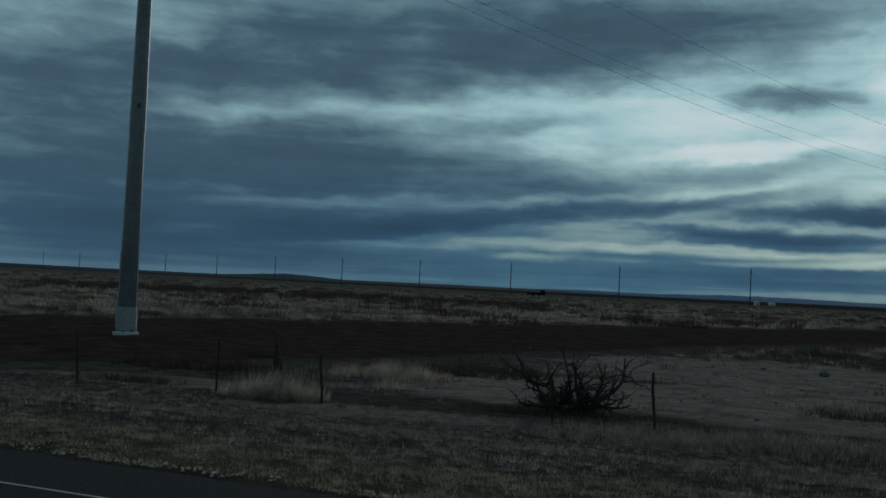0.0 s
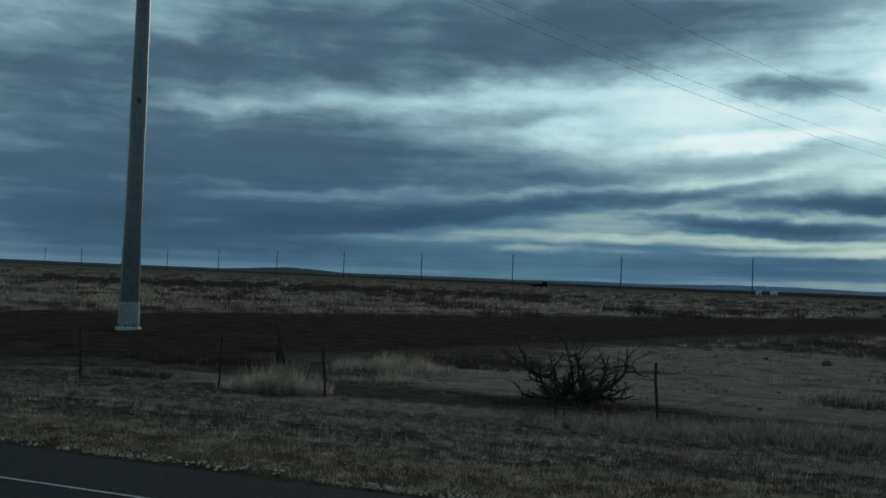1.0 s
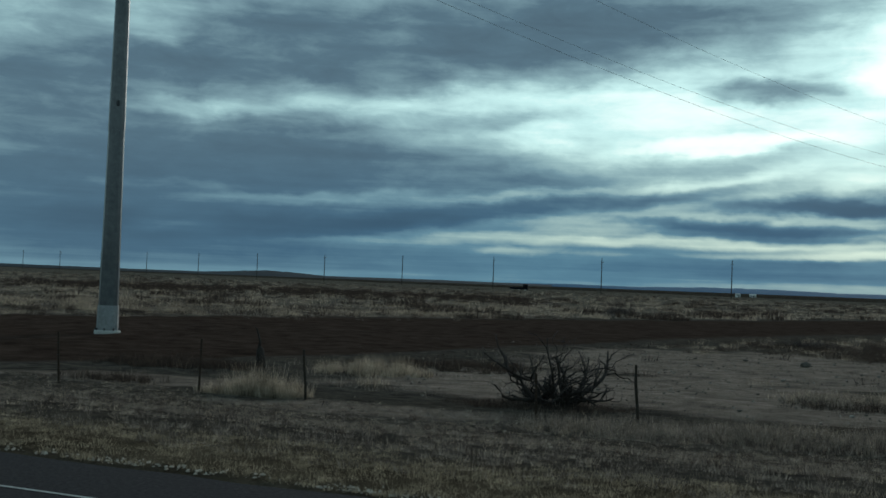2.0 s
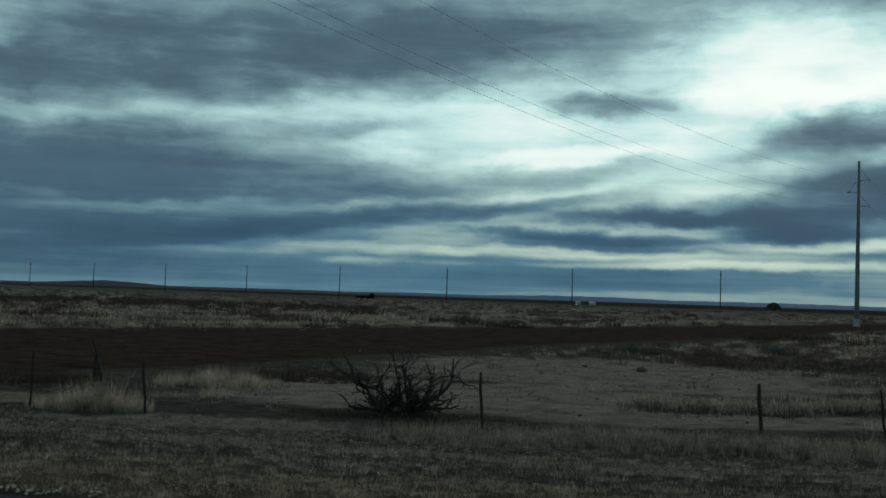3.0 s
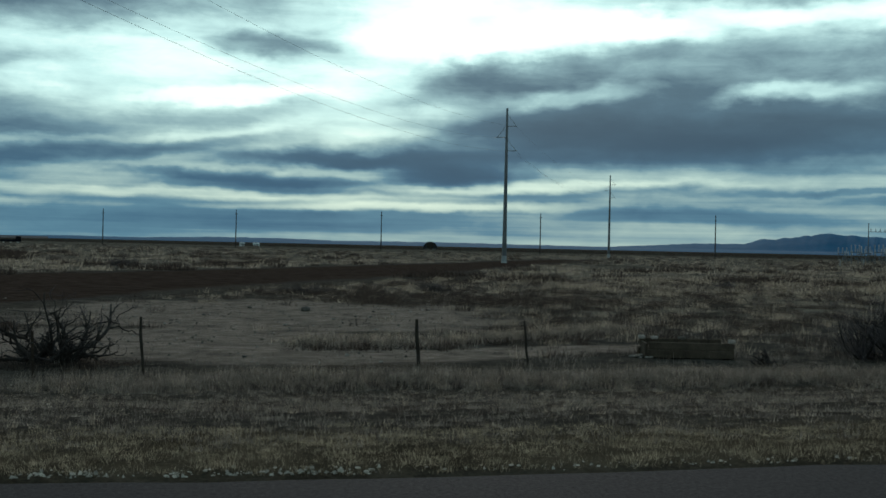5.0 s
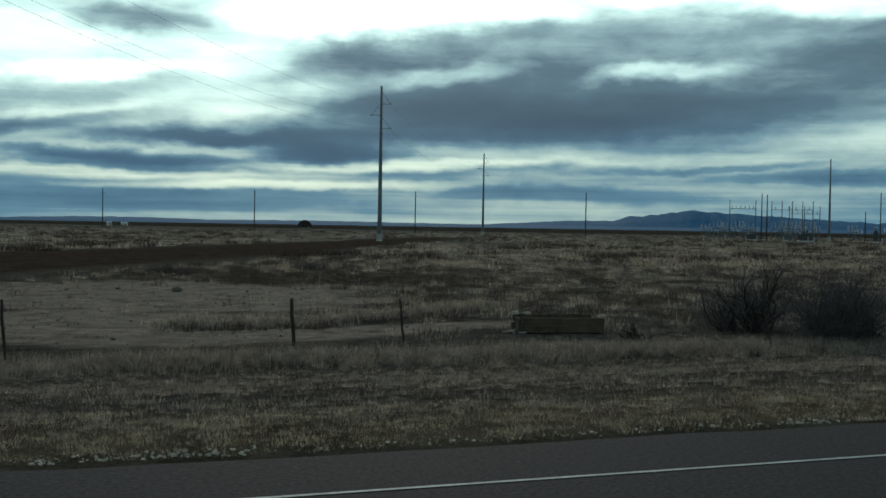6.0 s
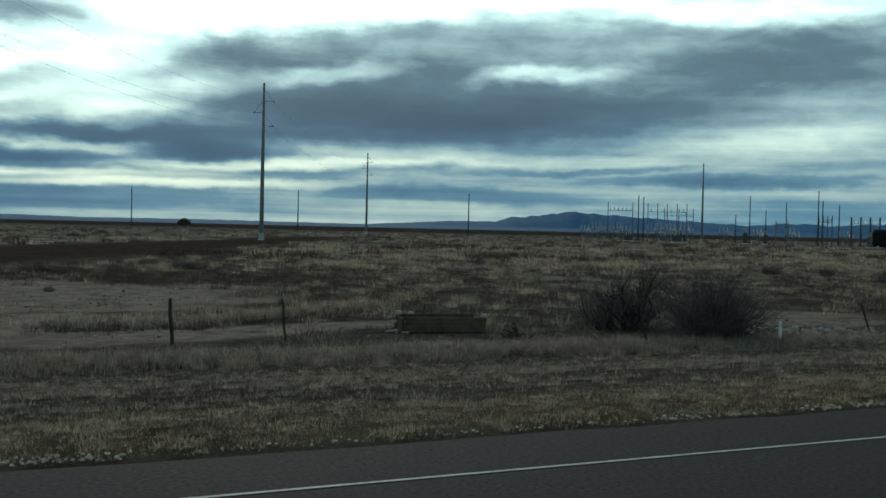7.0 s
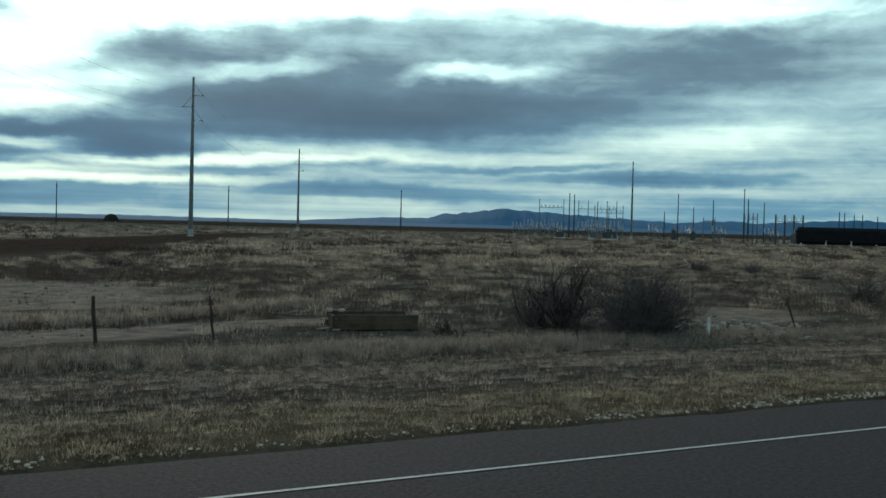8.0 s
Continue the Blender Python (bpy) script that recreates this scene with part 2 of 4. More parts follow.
def ground_material():
    """Dry plain: bare soil, turned dark earth, pale sand, straw verge and far brush, as the land lies."""
    m = bpy.data.materials.new("dry_ground")
    m.use_nodes = True
    t = m.node_tree
    bsdf = t.nodes["Principled BSDF"]
    co = t.nodes.new("ShaderNodeTexCoord").outputs["Object"]

    def noise(scale, detail=6, rough=0.65):
        n = t.nodes.new("ShaderNodeTexNoise")
        t.links.new(co, n.inputs["Vector"])
        n.inputs["Scale"].default_value, n.inputs["Detail"].default_value, n.inputs["Roughness"].default_value = scale, detail, rough
        return n.outputs[0]

    def mixed(f, a, b):
        n = t.nodes.new("ShaderNodeMix")
        n.data_type = "RGBA"
        for key, v in (("Factor", f), ("A", a), ("B", b)):
            if isinstance(v, bpy.types.NodeSocket):
                t.links.new(v, n.inputs[key])
            else:
                n.inputs[key].default_value = v
        return n.outputs["Result"]

    def spread(n, a, b):
        r = t.nodes.new("ShaderNodeMapRange")
        t.links.new(n, r.inputs[0])
        r.inputs[1].default_value, r.inputs[2].default_value = a, b
        return r.outputs[0]

    def zone(name):
        a = t.nodes.new("ShaderNodeAttribute")
        a.attribute_name = name
        return a.outputs["Fac"]

    stretch = t.nodes.new("ShaderNodeMapping")
    stretch.inputs["Scale"].default_value = (0.55, 1.0, 1.0)
    t.links.new(t.nodes["Texture Coordinate"].outputs["Object"], stretch.inputs["Vector"])
    mottle_node = t.nodes.new("ShaderNodeTexNoise")
    t.links.new(stretch.outputs[0], mottle_node.inputs["Vector"])
    mottle_node.inputs["Scale"].default_value, mottle_node.inputs["Detail"].default_value, mottle_node.inputs["Roughness"].default_value = 3.2, 8, 0.7
    mottle = mottle_node.outputs[0]
    mid, fine, wide = noise(1.1), noise(22.0, 8, 0.8), noise(0.06)
    col = mixed(spread(mottle, 0.36, 0.64), (0.036, 0.030, 0.026, 1), (0.116, 0.096, 0.080, 1))
    col = mixed(spread(wide, 0.45, 0.75), col, (0.085, 0.060, 0.044, 1))
    col = mixed(zone("verge"), col, mixed(spread(mid, 0.35, 0.65), (0.060, 0.045, 0.031, 1), (0.135, 0.102, 0.072, 1)))
    col = mixed(zone("sand"), col, mixed(spread(mottle, 0.34, 0.64), (0.170, 0.126, 0.103, 1), (0.345, 0.257, 0.211, 1)))
    col = mixed(zone("bare"), col, (0.085, 0.066, 0.055, 1))
    col = mixed(zone("turned"), col, mixed(spread(mid, 0.3, 0.7), (0.030, 0.0195, 0.0155, 1), (0.082, 0.054, 0.043, 1)))
    col = mixed(zone("straw"), col, mixed(spread(noise(0.35), 0.4, 0.62), (0.045, 0.037, 0.031, 1), (0.20, 0.166, 0.132, 1)))
    col = mixed(zone("brush"), col, mixed(spread(noise(0.02), 0.35, 0.65), (0.030, 0.030, 0.026, 1), (0.075, 0.066, 0.05, 1)))
    speck = t.nodes.new("ShaderNodeVectorMath")
    speck.operation = "SCALE"
    t.links.new(col, speck.inputs[0])
    f = t.nodes.new("ShaderNodeMapRange")
    t.links.new(fine, f.inputs[0])
    f.inputs[1].default_value, f.inputs[2].default_value, f.inputs[3].default_value, f.inputs[4].default_value = 0.3, 0.7, 0.45, 1.5
    t.links.new(f.outputs[0], speck.inputs["Scale"])
    t.links.new(speck.outputs[0], bsdf.inputs["Base Color"])
    bsdf.inputs["Roughness"].default_value = 0.97
    bsdf.inputs["Specular IOR Level"].default_value = 0.0
    bn = t.nodes.new("ShaderNodeBump")
    bn.inputs["Strength"].default_value, bn.inputs["Distance"].default_value = 0.8, 0.06
    t.links.new(fine, bn.inputs["Height"])
    t.links.new(bn.outputs[0], bsdf.inputs["Normal"])
    return m


def grass_material(name, dark, pale):
    """Dead blades that let some light through; every blade a little different."""
    m = material(name, dark, pale, 0.9, 2.6, 11, bump=0, per="island", spread=0.35, contrast=0.17)
    t = m.node_tree
    bsdf = t.nodes["Principled BSDF"]
    bsdf.inputs["Specular IOR Level"].default_value = 0.15
    colour = bsdf.inputs["Base Color"].links[0].from_socket
    through_light = t.nodes.new("ShaderNodeBsdfTranslucent")
    t.links.new(colour, through_light.inputs[0])
    mix = t.nodes.new("ShaderNodeMixShader")
    mix.inputs[0].default_value = 0.42
    t.links.new(bsdf.outputs[0], mix.inputs[1])
    t.links.new(through_light.outputs[0], mix.inputs[2])
    t.links.new(mix.outputs[0], t.nodes["Material Output"].inputs[0])
    return m


GROUND = ground_material()
ASPHALT = material("asphalt", (0.015, 0.0128, 0.0135), (0.056, 0.048, 0.050), 0.95, 30, 95, bump=0.25, contrast=0.20)
PAINT = material("road_paint", (0.26, 0.25, 0.235), (0.50, 0.485, 0.455), 0.8, 5, 40, bump=0.2)
STRAW = grass_material("straw_grass", (0.170, 0.138, 0.102), (0.59, 0.475, 0.370))
VERGE_STRAW = grass_material("verge_straw", (0.150, 0.120, 0.082), (0.50, 0.405, 0.290))
GREY_GRASS = grass_material("grey_grass", (0.060, 0.050, 0.044), (0.365, 0.306, 0.258))
RUSSET = grass_material("russet_weeds", (0.030, 0.023, 0.020), (0.092, 0.068, 0.055))
BARK = material("dead_bark", (0.026, 0.020, 0.018), (0.064, 0.052, 0.045), 0.95, 4, 50, bump=0.5)
TWIG = material("grey_twigs", (0.060, 0.047, 0.047), (0.125, 0.100, 0.098), 0.95, 3, 30, bump=0, per="island", spread=0.4)
STEEL = material("weathered_steel", (0.085, 0.087, 0.092), (0.145, 0.147, 0.15), 0.32, 0.5, 5, metal=0.85, bump=0.03)
GALV = material("galvanised_steel", (0.36, 0.38, 0.39), (0.52, 0.54, 0.54), 0.5, 1.5, 20, metal=0.4, bump=0.1)
DULL_GALV = material("dull_galvanised", (0.22, 0.225, 0.23), (0.36, 0.365, 0.37), 0.38, 1.5, 9, metal=0.8, bump=0.05)
DARK_STEEL = material("dark_steel", (0.035, 0.036, 0.038), (0.07, 0.07, 0.072), 0.6, 2, 20, metal=0.3, bump=0.1)
BLACK = material("black_sheeting", (0.008, 0.008, 0.010), (0.018, 0.018, 0.022), 0.95, 1, 10, bump=0.2)
CONCRETE = material("concrete", (0.38, 0.37, 0.35), (0.55, 0.54, 0.51), 0.95, 2, 30, bump=0.4)
PLANK = material("grey_planks", (0.036, 0.026, 0.019), (0.105, 0.076, 0.055), 0.95, 2.5, 40, bump=0.6, per="object", spread=0.3)
WOOD = material("old_wood", (0.026, 0.020, 0.016), (0.072, 0.056, 0.045), 0.95, 3, 40, bump=0.5)
POLE_WOOD = material("creosote_wood", (0.035, 0.030, 0.027), (0.070, 0.060, 0.052), 0.95, 1, 20, bump=0.2)
WIRE = material("wire", (0.24, 0.25, 0.25), (0.34, 0.35, 0.35), 0.6, 2, 20, metal=0.5, bump=0)
DULL = material("dull_sheet_metal", (0.075, 0.082, 0.085), (0.12, 0.128, 0.13), 0.8, 1, 8, bump=0.1)
WHITE = material("white_paint", (0.55, 0.55, 0.53), (0.75, 0.75, 0.72), 0.7, 4, 40, bump=0.1)
STONE = material("limestone", (0.36, 0.30, 0.25), (0.62, 0.52, 0.43), 0.95, 8, 60, bump=0.5, per="object", spread=0.3)
CHIPS = material("pale_chips", (0.28, 0.235, 0.195), (0.56, 0.475, 0.395), 0.95, 8, 60, bump=0.2, per="island", spread=0.35)
PEBBLE = material("brown_pebbles", (0.085, 0.066, 0.055), (0.32, 0.26, 0.215), 0.95, 6, 40, bump=0.2, per="island", spread=0.6)
RUBBLE = material("rubble", (0.12, 0.10, 0.085), (0.33, 0.28, 0.24), 0.95, 8, 60, bump=0.5, per="object", spread=0.6)
RUST = material("rusted_steel", (0.030, 0.021, 0.016), (0.075, 0.052, 0.040), 0.95, 6, 50, bump=0.3)
PORCELAIN = material("grey_porcelain", (0.25, 0.26, 0.27), (0.38, 0.39, 0.40), 0.4, 4, 40, bump=0)
# the blue of distance haze is put into this base colour
HAZY_HILL = material("hazy_far_hills", (0.004, 0.088, 0.185), (0.010, 0.110, 0.217), 1.0, 0.004, 0.02, bump=0)
RIDGE = material("low_ridge", (0.022, 0.032, 0.042), (0.035, 0.046, 0.056), 1.0, 0.004, 0.03, bump=0)


# ---- helpers ----
def mesh_object(name, verts, faces, mat, parent=None, smooth=False):
    me = bpy.data.meshes.new(name)
    me.from_pydata(verts, [], faces)
    me.materials.append(mat)
    if smooth:
        me.shade_smooth()
    ob = new(name, me)
    ob.parent = parent
    return ob


def part(name, bm, mat, parent=None, label="", smooth=False):
    me = bpy.data.meshes.new(name)
    bm.to_mesh(me)
    bm.free()
    me.materials.append(mat)
    if smooth:
        me.shade_smooth()
    ob = new(name, me)
    ob.parent = parent
    if label:
        tagged(ob, label)
    return ob


def empty(name, x, y, z, turn=0.0):
    ob = new(name)
    ob.empty_display_size = 0.2
    ob.matrix_basis = pose(x, y, z, 0, 0, turn)
    return ob


def tube(bm, points, radii, sides=6, cap=True):
    """A tapering round limb along points."""
    rings = []
    n = len(points)
    for i, p in enumerate(points):
        p = Vector(p)
        d = (Vector(points[min(i + 1, n - 1)]) - Vector(points[max(i - 1, 0)])).normalized()
        a = d.orthogonal().normalized()
        if abs(d.z) > 0.98:
            a = Vector((1, 0, 0))
            a = (a - d * a.dot(d)).normalized()
        c = d.cross(a)
        r = radii[i] if isinstance(radii, (list, tuple)) else radii
        rings.append([bm.verts.new(p + (a * math.cos(k * math.tau / sides) + c * math.sin(k * math.tau / sides)) * r) for k in range(sides)])
    for r0, r1 in zip(rings, rings[1:]):
        for k in range(sides):
            bm.faces.new((r0[k], r0[(k + 1) % sides], r1[(k + 1) % sides], r1[k]))
    if cap:
        bm.faces.new(rings[0][::-1])
        bm.faces.new(rings[-1])


def block(bm, cx, cy, cz, sx, sy, sz, bevel=0.0, turn=0.0):
    """A box with softened edges, by its centre and sizes."""
    m = Matrix.Translation((cx, cy, cz)) @ Matrix.Rotation(radians(turn), 4, "Z") @ Matrix.Diagonal((sx, sy, sz, 1))
    made = bmesh.ops.create_cube(bm, size=1, matrix=m)
    if bevel:
        edges = list({e for v in made["verts"] for e in v.link_edges})
        bmesh.ops.bevel(bm, geom=edges, offset=bevel, segments=1, affect="EDGES")


def smooth01(a):
    a = np.clip(a, 0.0, 1.0)
    return a * a * (3 - 2 * a)


def bend(x):
    """How far the road swings away beyond the straight."""
    x = np.asarray(x, float)
    k = np.clip(1 - x, 0, 3)
    return 0.024 * k * k + 0.144 * np.clip(-2 - x, 0, 300)


def waves(x, y, size, seed):
    """Soft rolling noise of about that size, from -1 to 1."""
    rng = np.random.RandomState(seed)
    out = 0.0
    for k in range(7):
        a, ph, f = rng.uniform(0, math.tau), rng.uniform(0, math.tau), (0.7 + 0.25 * k) * math.tau / size
        out = out + np.sin((x * math.cos(a) + y * math.sin(a)) * f + ph + 1.3 * np.sin((x * math.sin(a) - y * math.cos(a)) * f * 0.6 + ph * 2))
    return out / 4.0


def land(x, y):
    """The height of the ground: the road's bed, the slope beside it and the plain."""
    x, y = np.asarray(x, float), np.asarray(y, float)
    far = y - bend(x)
    z = -1.2 * smooth01((far - 6.5) / 13)
    rough = smooth01((far - 6.6) / 3)
    z = z + rough * (0.03 * waves(x, y, 5.0, 1) + 0.012 * waves(x, y, 1.3, 2))
    z = z + smooth01((far - 24) / 12) * 0.05 * waves(x, y, 14.0, 3) * np.clip(60 / np.maximum(far, 1), 0, 1)
    z = z - 1.2 * smooth01((-far - 6) / 10)
    return np.where(np.abs(far) < 6.35, -0.06, z)


def at(bearing_deg, dist):
    """A place on the plain by its bearing from the road's middle and its distance."""
    a = radians(bearing_deg)
    x, y = dist * math.sin(a), dist * math.cos(a)
    return x, y, float(land(x, y))


# ---- ground and road ----
def turned_zone(x, y):
    """The band of dark turned earth that runs off across the plain."""
    near_edge = np.interp(x, [-60, -18, -11, -6, 0, 11, 30, 60, 90], [4, 25, 36, 47, 62, 79, 116, 172, 230])
    far_edge = np.interp(x, [-60, -36, -29, -15, 0, 17, 39, 54, 75], [20, 48, 58, 76, 96, 125, 160, 195, 230])
    w = 1.2 + y * 0.025
    j = waves(x, y, 9, 11) * w * 0.5
    return smooth01((y - near_edge + j) / w + 0.5) * smooth01((far_edge - y + j * 0.6) / w + 0.5) * smooth01((y - 22.5) / 4)


def ellipse(x, y, cx, cy, rx, ry, turn=0.0):
    a = radians(turn)
    u, v = (x - cx) * math.cos(a) + (y - cy) * math.sin(a), -(x - cx) * math.sin(a) + (y - cy) * math.cos(a)
    d = np.sqrt((u / rx) ** 2 + (v / ry) ** 2) + 0.16 * waves(x, y, 5, 21) + 0.08 * waves(x, y, 1.7, 22)
    return smooth01((1.15 - d) / 0.3)


def sand_zone(x, y):
    s = ellipse(x, y, 2.5, 39, 8.5, 9, 0)
    s = np.maximum(s, ellipse(x, y, -2, 28, 8, 4.5))
    s = np.maximum(s, 0.9 * ellipse(x, y, -6.5, 20.2, 3.2, 0.9))
    s = np.maximum(s, ellipse(x, y, 7.0, 25.3, 5.0, 1.1, 14))
    s = np.maximum(s, 0.8 * ellipse(x, y, 3.0, 24.5, 4.5, 1.6, 0))
    s = np.maximum(s, 0.8 * ellipse(x, y, 23, 26, 5.0, 3.2))
    s = np.maximum(s, 0.8 * ellipse(x, y, 62, 150, 12, 22))
    s = np.maximum(s, 0.7 * ellipse(x, y, -13, 23, 3.5, 1.2))
    return s


def bare_zone(x, y):
    """Darker crusted patches within the sand."""
    return 0.5 * sand_zone(x, y) * smooth01((waves(x, y, 2.6, 23) + 0.7 * waves(x, y, 0.9, 24) - 0.15) / 0.5)


def verge_zone(x, y):
    far = y - bend(x)
    return smooth01((far - 6.2) / 0.3) * smooth01((8.6 - far + 0.5 * waves(x, y, 3, 31)) / 1.2)


def straw_zone(x, y):
    far_edge = np.interp(x, [-60, -36, -29, -15, 0, 17, 39, 54, 75, 200], [20, 48, 58, 76, 96, 125, 160, 195, 230, 330])
    past = smooth01((y - far_edge) / (4 + 0.03 * y))
    side = smooth01((x - 6 - 0.25 * (y - 30)) / 8) * smooth01((y - 33) / 8)
    return np.maximum(past, side * (1 - turned_zone(x, y)))


def brush_zone(x, y):
    a = radians(31.5)
    d = x * math.sin(a) + y * math.cos(a)
    return smooth01((d - 520 + 25 * waves(x, y, 160, 41)) / 40)


def make_ground():
    xs = np.concatenate([-np.geomspace(4700, 46, 42), np.arange(-45, 45.1, 0.4), np.geomspace(46, 4700, 42)])
    ys = np.concatenate([-np.geomspace(4700, 12, 24), np.arange(-11, 5.9, 1.0), np.arange(5.9, 50, 0.32), np.geomspace(50.4, 4700, 120)])
    X, Y = np.meshgrid(xs, ys)
    Z = land(X, Y)
    n, m = len(ys), len(xs)
    me = bpy.data.meshes.new("ground")
    idx = np.arange(n * m).reshape(n, m)
    faces = np.stack([idx[:-1, :-1], idx[:-1, 1:], idx[1:, 1:], idx[1:, :-1]], -1).reshape(-1, 4)
    me.from_pydata(np.stack([X, Y, Z], -1).reshape(-1, 3), [], faces)
    for name, zone in (("turned", turned_zone), ("sand", sand_zone), ("bare", bare_zone), ("verge", verge_zone), ("straw", straw_zone), ("brush", brush_zone)):
        me.attributes.new(name, "FLOAT", "POINT").data.foreach_set("value", zone(X, Y).ravel().astype(np.float32))
    me.materials.append(GROUND)
    me.shade_smooth()
    tagged(new("ground", me), "dry plain of bare soil, dead grass and dark turned earth", "ground", kind="structure")


def strip(name, y0, y1, z, mat, label, category, thick=0.0, x0=-60.0, x1=60.0):
    """A band that follows the road, from y0 to y1 across it."""
    xs = np.concatenate([np.arange(x0, -10, 2.0), np.arange(-10, 20, 0.5), np.arange(20, x1 + 0.1, 2.0)])
    vs, fs = [], []
    for x in xs:
        s = float(bend(x))
        jag = 0.035 * float(waves(x, 0.0, 0.9, 5)) + 0.03 * float(waves(x, 0.0, 0.37, 6)) if thick else 0.0
        for y, zz in ((y0 + s, z), (y1 + s + jag, z), (y1 + s + jag + 0.05, z - thick)):
            vs.append((x, y, zz))
    for i in range(len(xs) - 1):
        a = i * 3
        fs.append((a, a + 3, a + 4, a + 1))
        if thick:
            fs.append((a + 1, a + 4, a + 5, a + 2))
    return tagged(mesh_object(name, vs, fs, mat), label, category, kind="structure")


make_ground()
strip("road", -6.3, 6.28, 0.0, ASPHALT, "grey asphalt road with a worn ragged edge", "road", thick=0.09, x0=-200, x1=300)
strip("edge_line", 5.338, 5.374, 0.004, PAINT, "white painted line along the road's edge", "road marking", x0=-200, x1=300)


# ---- grass ----
def tufts(name, mat, x, y, height_m, blades, spread_m, width_m, seed, label, lean=0.5):
    """Dry grass: tufts of thin blades at the places given, as one thing nobody could count."""
    rng = np.random.RandomState(seed)
    n = len(x)
    z = land(x, y)
    a = rng.uniform(0, math.tau, (n, blades))
    r = np.sqrt(rng.uniform(0, 1, (n, blades))) * spread_m[:, None]
    bx, by = x[:, None] + r * np.cos(a), y[:, None] + r * np.sin(a)
    h = height_m[:, None] * rng.uniform(0.45, 1.1, (n, blades)) * (1 - 0.5 * (r / spread_m[:, None]) ** 2)
    tilt = lean * rng.uniform(0.1, 1.0, (n, blades)) * h
    b = a + rng.uniform(-0.8, 0.8, (n, blades))
    tx, ty = bx + tilt * np.cos(b), by + tilt * np.sin(b)
    w = width_m[:, None] * rng.uniform(0.6, 1.2, (n, blades))
    c = rng.uniform(-0.9, 0.9, (n, blades))
    wx, wy = w * np.cos(c), w * np.sin(c)
    z0 = np.repeat(z[:, None], blades, 1) - 0.02
    v = np.stack([np.stack([bx - wx, by - wy, z0], -1), np.stack([bx + wx, by + wy, z0], -1), np.stack([tx, ty, z0 + h], -1)], 2).reshape(-1, 3)
    k = len(v) // 3
    me = bpy.data.meshes.new(name)
    me.vertices.add(len(v))
    me.vertices.foreach_set("co", v.astype(np.float32).ravel())
    me.loops.add(len(v))
    me.loops.foreach_set("vertex_index", np.arange(len(v), dtype=np.int32))
    me.polygons.add(k)
    me.polygons.foreach_set("loop_start", np.arange(0, len(v), 3, dtype=np.int32))
    me.materials.append(mat)
    me.update()
    return tagged(new(name, me), label, "grass", kind="stuff")


def scatter(n, y0, y1, seed, left=0.86, right=1.35, gap=4.0, power=1.0):
    """Places in the fan of land in front of the road, from y0 to y1."""
    rng = np.random.RandomState(seed)
    lo, hi = y0, y1
    if power == 1.0:
        y = np.sqrt(rng.uniform(lo * lo, hi * hi, n))
    else:
        y = lo * (hi / lo) ** rng.uniform(0, 1, n)
    x = rng.uniform(0, 1, n) * ((left + right) * y + 2 * gap) - left * y - gap
    return x, y + bend(x) * np.clip(1.5 - y / 30, 0, 1), rng


def grow(name, mat, n, y0, y1, keep, h, blades, spread_m, width_m, seed, label, power=1.0, lean=0.5, swell=0.0):
    x, y, rng = scatter(n, y0, y1, seed, power=power)
    ok = rng.uniform(0, 1, n) < keep(x, y)
    x, y = x[ok], y[ok]
    size = rng.uniform(0.6, 1.35, len(x))
    if swell:  # taller in the middle of a clump than at its rim
        size = size * (1 - swell + swell * keep(x, y))
    return tufts(name, mat, x, y, h * size, blades, spread_m * size, width_m * np.ones(len(x)), seed + 1, label, lean)


def clear_of_sand(x, y):
    return 1 - 0.93 * sand_zone(x, y)


def patch(x, y, size, seed, lo=-0.3, hi=0.5):
    return smooth01((waves(x, y, size, seed) - lo) / (hi - lo))


grow("verge_grass", VERGE_STRAW, 34000, 6.47, 8.6, lambda x, y: smooth01((8.7 - y + bend(x) + 0.4 * waves(x, y, 1.8, 47)) / 1.2) * (0.3 + 0.7 * patch(x, y, 0.6, 49)), 0.060, 12, 0.05, 0.0026, 101, "short straw-coloured grass along the road's edge", lean=0.9)
grow("slope_grass", GREY_GRASS, 90000, 7.2, 20.5, lambda x, y: 0.06 + 0.94 * patch(x, y, 0.55, 51, 0.05, 0.35) * (0.35 + 0.65 * patch(x, y, 3.0, 50)), 0.095, 13, 0.055, 0.0030, 103, "short grey-brown dead grass on the slope", lean=0.85)
grow("slope_straw", STRAW, 22000, 7.6, 20.5, lambda x, y: 0.9 * patch(x, y, 0.47, 52, 0.15, 0.4), 0.085, 13, 0.045, 0.0028, 105, "scattered pale tufts of dead grass", lean=0.8)
grow("slope_weeds", RUSSET, 14000, 9.0, 20.5, lambda x, y: 0.9 * patch(x, y, 1.1, 48, 0.2, 0.6), 0.10, 13, 0.09, 0.005, 106, "small dark dead weeds on the slope", lean=0.9)


def fence_strip(x, y):
    band = np.exp(-((y - 19.5 - 0.25 * np.sin(x * 0.7)) / 0.9) ** 2)
    return band * smooth01((x + 3.5) / 2.5) * (0.45 + 0.55 * patch(x, y, 2.5, 53)) * (1 - 0.6 * smooth01((x - 13) / 5))


grow("fence_grass", GREY_GRASS, 56000, 18, 23.5, fence_strip, 0.31, 16, 0.14, 0.0048, 107, "knee-high grey grass along the fence line", lean=0.75)
grow("fence_straw", STRAW, 9000, 18, 23.0, lambda x, y: 0.8 * fence_strip(x, y), 0.33, 12, 0.12, 0.0042, 109, "pale dry grass along the fence line", lean=0.75)
